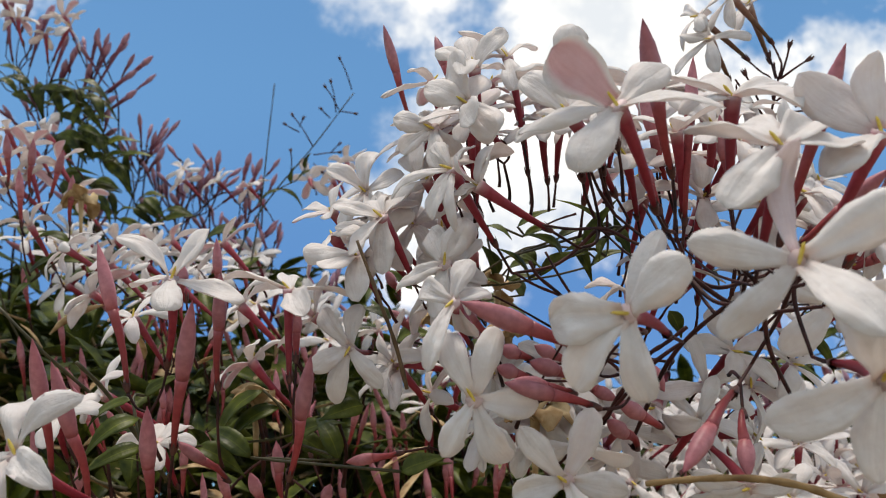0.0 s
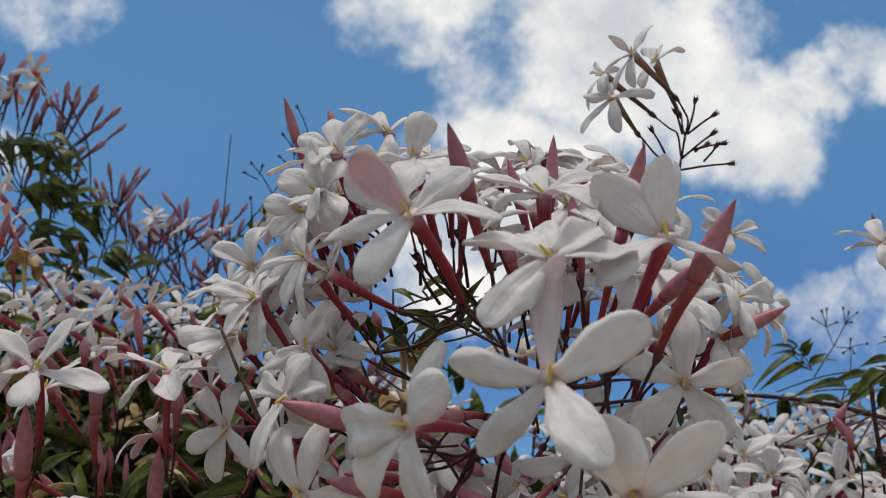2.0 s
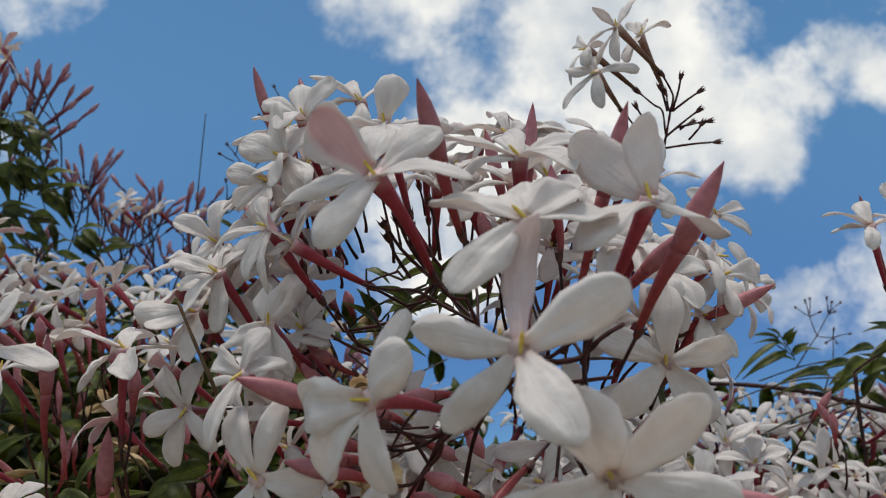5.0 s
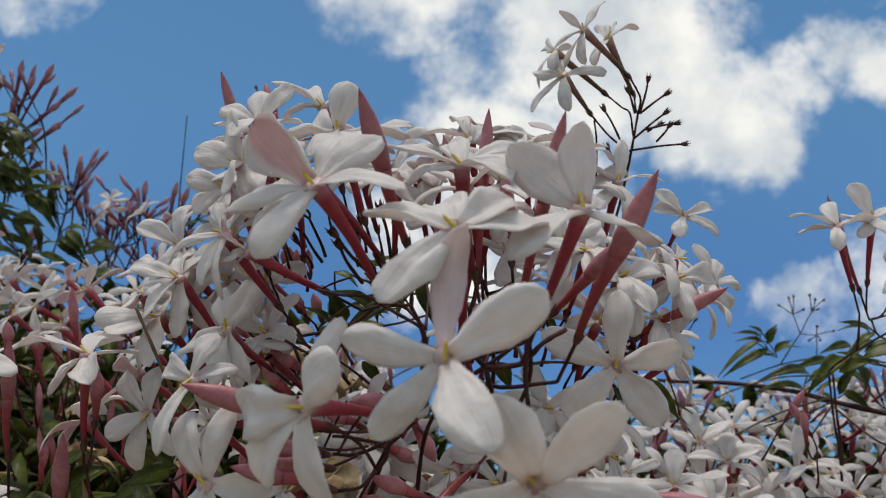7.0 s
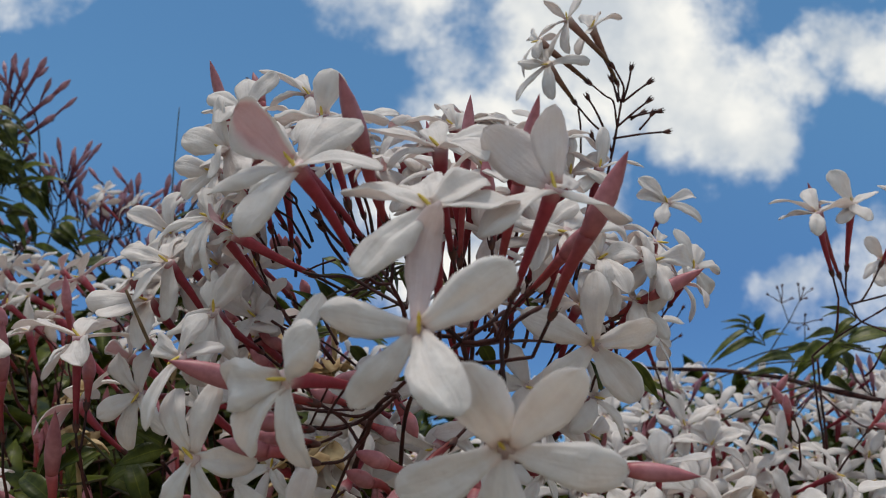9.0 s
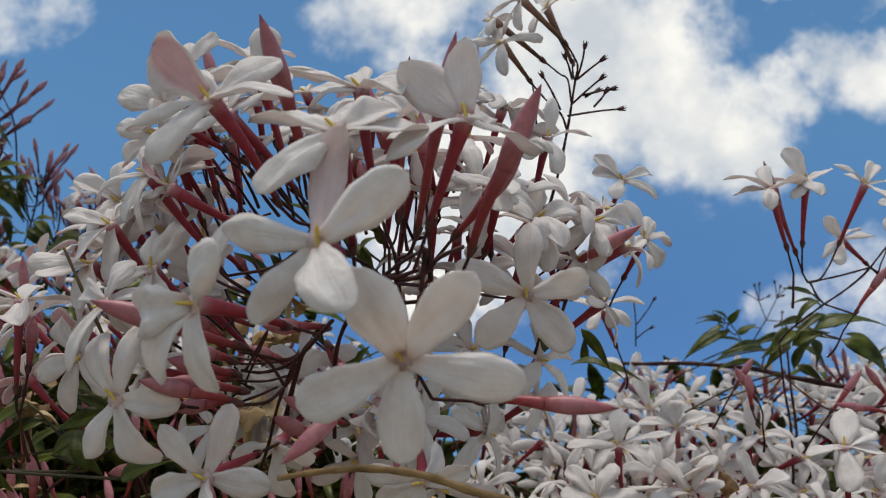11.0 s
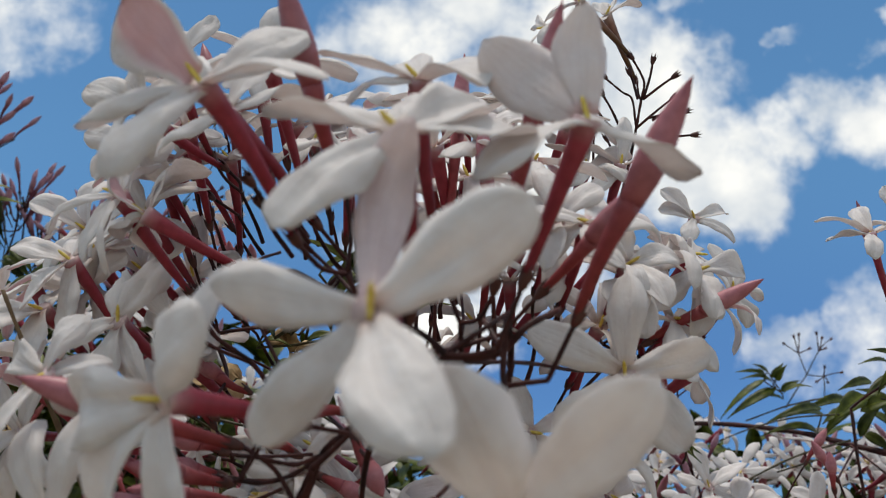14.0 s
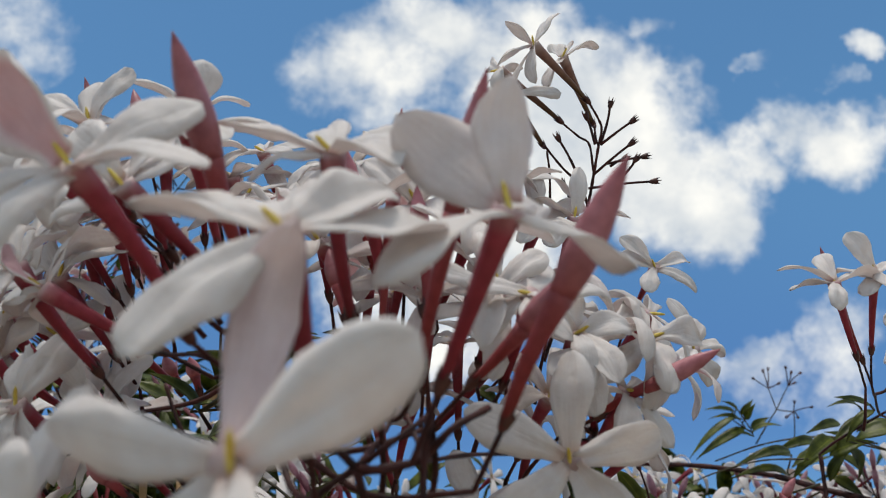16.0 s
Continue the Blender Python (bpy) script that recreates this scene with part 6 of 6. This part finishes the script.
def bud_sprays():
    """Sprays of closed buds that rise from the hedge."""
    rng = random.Random(5)
    low = ((-149, 476, 47, 5, 0.8), (-132, 476, 43, 5, 0.8), (-119, 476, 37, 4, 0.7), (-167, 476, 42, 5, 0.9), (-109, 476, 40, 4, 0.7), (-180, 476, 54, 5, 1.0), (-196, 476, 100, 4, 1.1), (-209, 476, 111, 4, 1.1), (-141, 476, 35, 4, 0.7))
    for cx, cy, cz, n, reach in low + ((-180, 480, 60, 8, 1.0), (-165, 490, 20, 9, 1.0), (-140, 500, 10, 8, 0.9), (-118, 480, 8, 8, 0.9), (-205, 470, 20, 7, 1.0),
                                 (-232, 470, 70, 8, 1.1), (-245, 460, 30, 6, 1.0), (-100, 470, 0, 6, 0.8), (-60, 420, -30, 6, 0.8), (-20, 400, -50, 7, 0.8), (20, 380, -60, 6, 0.8), (230, 420, -80, 6, 0.8), (280, 430, -78, 6, 0.9), (160, 380, -75, 6, 0.8)):
        foot = Vector((cx, cy, cz))
        root_way = Vector((rng.uniform(-0.2, 0.4), rng.uniform(-0.2, 0.2), 1)).normalized()
        stalk((tuple(foot - root_way * 45), tuple(foot - root_way * 15 + Vector((2, 0, 0))), tuple(foot)), 0.45, 0.6, dark)
        for k in range(n):
            way = Vector((rng.uniform(-0.75, 0.85), rng.uniform(-0.5, 0.5), rng.uniform(0.35, 1.0))).normalized()
            start = foot - root_way * rng.uniform(0, 18)
            a = start + way * rng.uniform(6, 12) * reach
            b = a + (way + Vector((0, 0, 0.25))).normalized() * rng.uniform(17, 24) * reach
            stalk((tuple(start), tuple(start.lerp(a, 0.5)), tuple(a)), 0.3, 0.4, dark)
            tagged(make_bud(mm(a), mm(b), rng, 0.9, True), "small jasmine bud on a rising spray, hazed to mauve in colour", "flower bud", "spray buds")


bud_sprays()


def foliage(name, count, place, size, rng, label, category, material=None):
    """Many loose leaves in one mesh, each a folded pointed blade with a thickness."""
    verts, faces, uvs = [], [], []
    for _ in range(count):
        p = place(rng)
        ln = rng.uniform(*size)
        w = ln * rng.uniform(0.22, 0.34)
        u = Vector((rng.gauss(0, 1), rng.gauss(-0.3, 0.8), rng.gauss(-0.15, 0.6))).normalized()
        up = Vector((rng.gauss(0, 0.4), rng.gauss(-0.2, 0.4), 1))
        n = (up - u * up.dot(u)).normalized()
        s = u.cross(n)
        f = rng.uniform(0.1, 0.4)
        o = len(verts)
        for t, k in ((0.0, 0.05), (0.22, 0.8), (0.5, 1.0), (0.78, 0.62), (1.0, 0.03)):
            c = p + u * (ln * t) - n * (ln * 0.25 * t * t)
            for v in (-1, 0, 1):
                verts.append(c + s * (v * w * 0.5 * k) + n * (abs(v) * f * w * 0.5 * k))
                uvs.append((t, 0.5 + 0.5 * v))
        for i in range(4):
            for j in range(2):
                a = o + i * 3 + j
                faces.append((a, a + 1, a + 4, a + 3))
    me = mesh_of(name, verts, faces, (material or leaf_green,), uvs)
    ob = new(name, me)
    sol = ob.modifiers.new("thickness", "SOLIDIFY")
    sol.thickness = 0.0003
    return tagged(ob, label, category, kind="stuff")


def in_hedge(rng):
    x = rng.uniform(-0.65, 0.65)
    y = rng.uniform(0.27, 0.60)
    z = hedge_top(x) - (0.014 if x > 0.03 else 0.012) - (0.05 * max(0.0, y - 0.4) if x > 0.03 else 0.0) - rng.random() ** 1.5 * 0.30 - max(0.0, 0.36 - y) * 0.5
    return BASE @ Vector((x, y, z))


def hedge_body(rng):
    x = rng.uniform(-0.75, 0.75) if rng.random() < 0.48 else max(-2.6, min(2.6, rng.gauss(0, 1.2))) + rng.uniform(-0.15, 0.15)
    y = 0.38 + 0.62 * rng.random() + 0.10 * noise.noise(Vector((x * 1.7, 3.1, 0)))
    bulge = 0.10 * noise.noise(Vector((x * 2.3, y * 2.0, 7.0))) * min(1.0, max(0.0, abs(x) - 0.5))
    top = 1.6 + hedge_top(max(-0.6, min(0.6, x))) + 0.22 * min(y, 0.75) - (0.038 if x > 0.03 else 0.02) + bulge
    fall = rng.random() ** 3.0
    return Vector((x, y - 0.08 * math.sin(fall * 9 + x * 3) * fall, top * (1 - fall)))


foliage("hedge_leaves", 4600, in_hedge, (0.018, 0.036), random.Random(3), "dark green jasmine leaves under the flowers", "leaves")
foliage("hedge_interior", 30000, hedge_body, (0.035, 0.068), random.Random(4), "dense shaded green leaves inside the hedge", "leaves")


def dry_leaf_places(rng):
    x = rng.uniform(-0.25, 0.35)
    return BASE @ Vector((x, rng.uniform(0.24, 0.42), hedge_top(x) - rng.uniform(0.02, 0.12)))


foliage("dry_leaves", 260, dry_leaf_places, (0.012, 0.024), random.Random(6), "curled brown dead leaves caught in the hedge", "leaves", withered)


def hedge_stems():
    rng = random.Random(9)
    for k in range(26):
        x = rng.uniform(-0.4, 0.45)
        y = rng.uniform(0.34, 0.5)
        top = Vector((x, y, hedge_top(x) - rng.uniform(0.0, 0.03))) * 1000
        mid = top + Vector((rng.uniform(-30, 30), rng.uniform(10, 40), -80))
        low = mid + Vector((rng.uniform(-40, 40), rng.uniform(10, 50), -130))
        stalk((tuple(top), tuple(mid), tuple(low)), 0.6, 1.4, rng.choice((dark, twig, tan)))


hedge_stems()


def tangle():
    """Red tubes, buds and dark twigs crowded under the flowers of the hedge."""
    rng = random.Random(31)
    buds, twigs = [], []
    for k in range(240):
        x = rng.uniform(-0.20, 0.03) if k % 2 == 1 else rng.uniform(0.06, 0.38)
        y = rng.uniform(0.20, 0.36) if k % 3 else rng.uniform(0.28, 0.46)
        top = Vector((x, y, hedge_top(x) - rng.uniform(0.012, 0.05) - max(0.0, 0.30 - y) * 0.35))
        way = Vector((rng.gauss(0, 0.25), rng.gauss(0, 0.25), 1)).normalized()
        foot = top - way * rng.uniform(0.020, 0.027)
        one = tagged(make_bud(BASE @ foot, BASE @ top, rng, rng.uniform(0.7, 0.95)), "slender red jasmine bud among the leaves", "flower bud", "hedge buds")
        if k >= 30:
            buds.append(one)
        low = foot + Vector((rng.uniform(-0.012, 0.012), rng.uniform(0.0, 0.02), -rng.uniform(0.02, 0.05)))
        twigs.append(stalk((tuple(foot * 1000), tuple(foot.lerp(low, 0.5) * 1000 - Vector((0, 2, 0))), tuple(low * 1000)), 0.35, 0.5, dark))
    for k in range(60):
        x = rng.uniform(-0.22, 0.32)
        a = Vector((x, rng.uniform(0.22, 0.40), hedge_top(x) - rng.uniform(0.01, 0.09)))
        b = a + Vector((rng.uniform(-0.06, 0.06), rng.uniform(-0.03, 0.05), rng.uniform(-0.05, 0.025)))
        m = a.lerp(b, 0.5) + Vector((rng.uniform(-1, 1), rng.uniform(-1, 1), rng.uniform(-1, 1))) * 0.006
        twigs.append(stalk((tuple(a * 1000), tuple(m * 1000), tuple(b * 1000)), rng.uniform(0.25, 0.5), rng.uniform(0.4, 0.8), rng.choice((dark, dark, tan, twig))))
    gather("hedge_buds", buds, "slender red jasmine buds crowded among the leaves", "flower buds")
    gather("hedge_twigs", twigs, "thin dark and tan twigs tangled in the hedge", "twigs")


tangle()


def withered_bloom(at):
    """A shrunken brown flower with its petals rolled in."""
    c = mm(at)
    root = new("withered_flower")
    root.location = c
    for k in range(5):
        a = 2 * math.pi * k / 5 + RNG.uniform(-0.2, 0.2)
        tip = Vector((math.cos(a), math.sin(a) * 0.7 - 0.3, RNG.uniform(-0.3, 0.9))).normalized() * RNG.uniform(0.006, 0.009)
        me = petal_mesh(tip, Vector((0, -0.3, 1)), RNG, 1.2, 0.5, False, 9, 5, 1.0)
        me.materials.clear()
        me.materials.append(withered), me.materials.append(withered)
        part("petal", me, root)
    part("corolla_tube", pipe([Vector((0, 0.004, -0.012)), Vector((0, 0.002, -0.006)), Vector((0, 0, 0))], (0.0006, 0.0008, 0.0011), 8, (withered,), "corolla_tube"), root)
    return tagged(root, "withered tan jasmine flower caught between stalks", "flower", "withered flowers")


withered_bloom((19.2, 161.3, -34.0))
withered_bloom((17.6, 205.0, -22.8))
withered_bloom((0.7, 214.9, -18.8))
withered_bloom((10.0, 191.0, -42.3))
withered_bloom((-47.8, 205.0, -41.2))
withered_bloom((16.1, 224.9, -12.0))
withered_bloom((-135.9, 300.0, 18.4))

ground = new("ground", mesh_of("ground", [(-3000, -3000, 0), (3000, -3000, 0), (3000, 3000, 0), (-3000, 3000, 0)], [(0, 1, 2, 3)], (bounce_ground,), smooth=False))
tagged(ground, "pale ground out of view, toned to bounce light up", "ground", kind="structure")
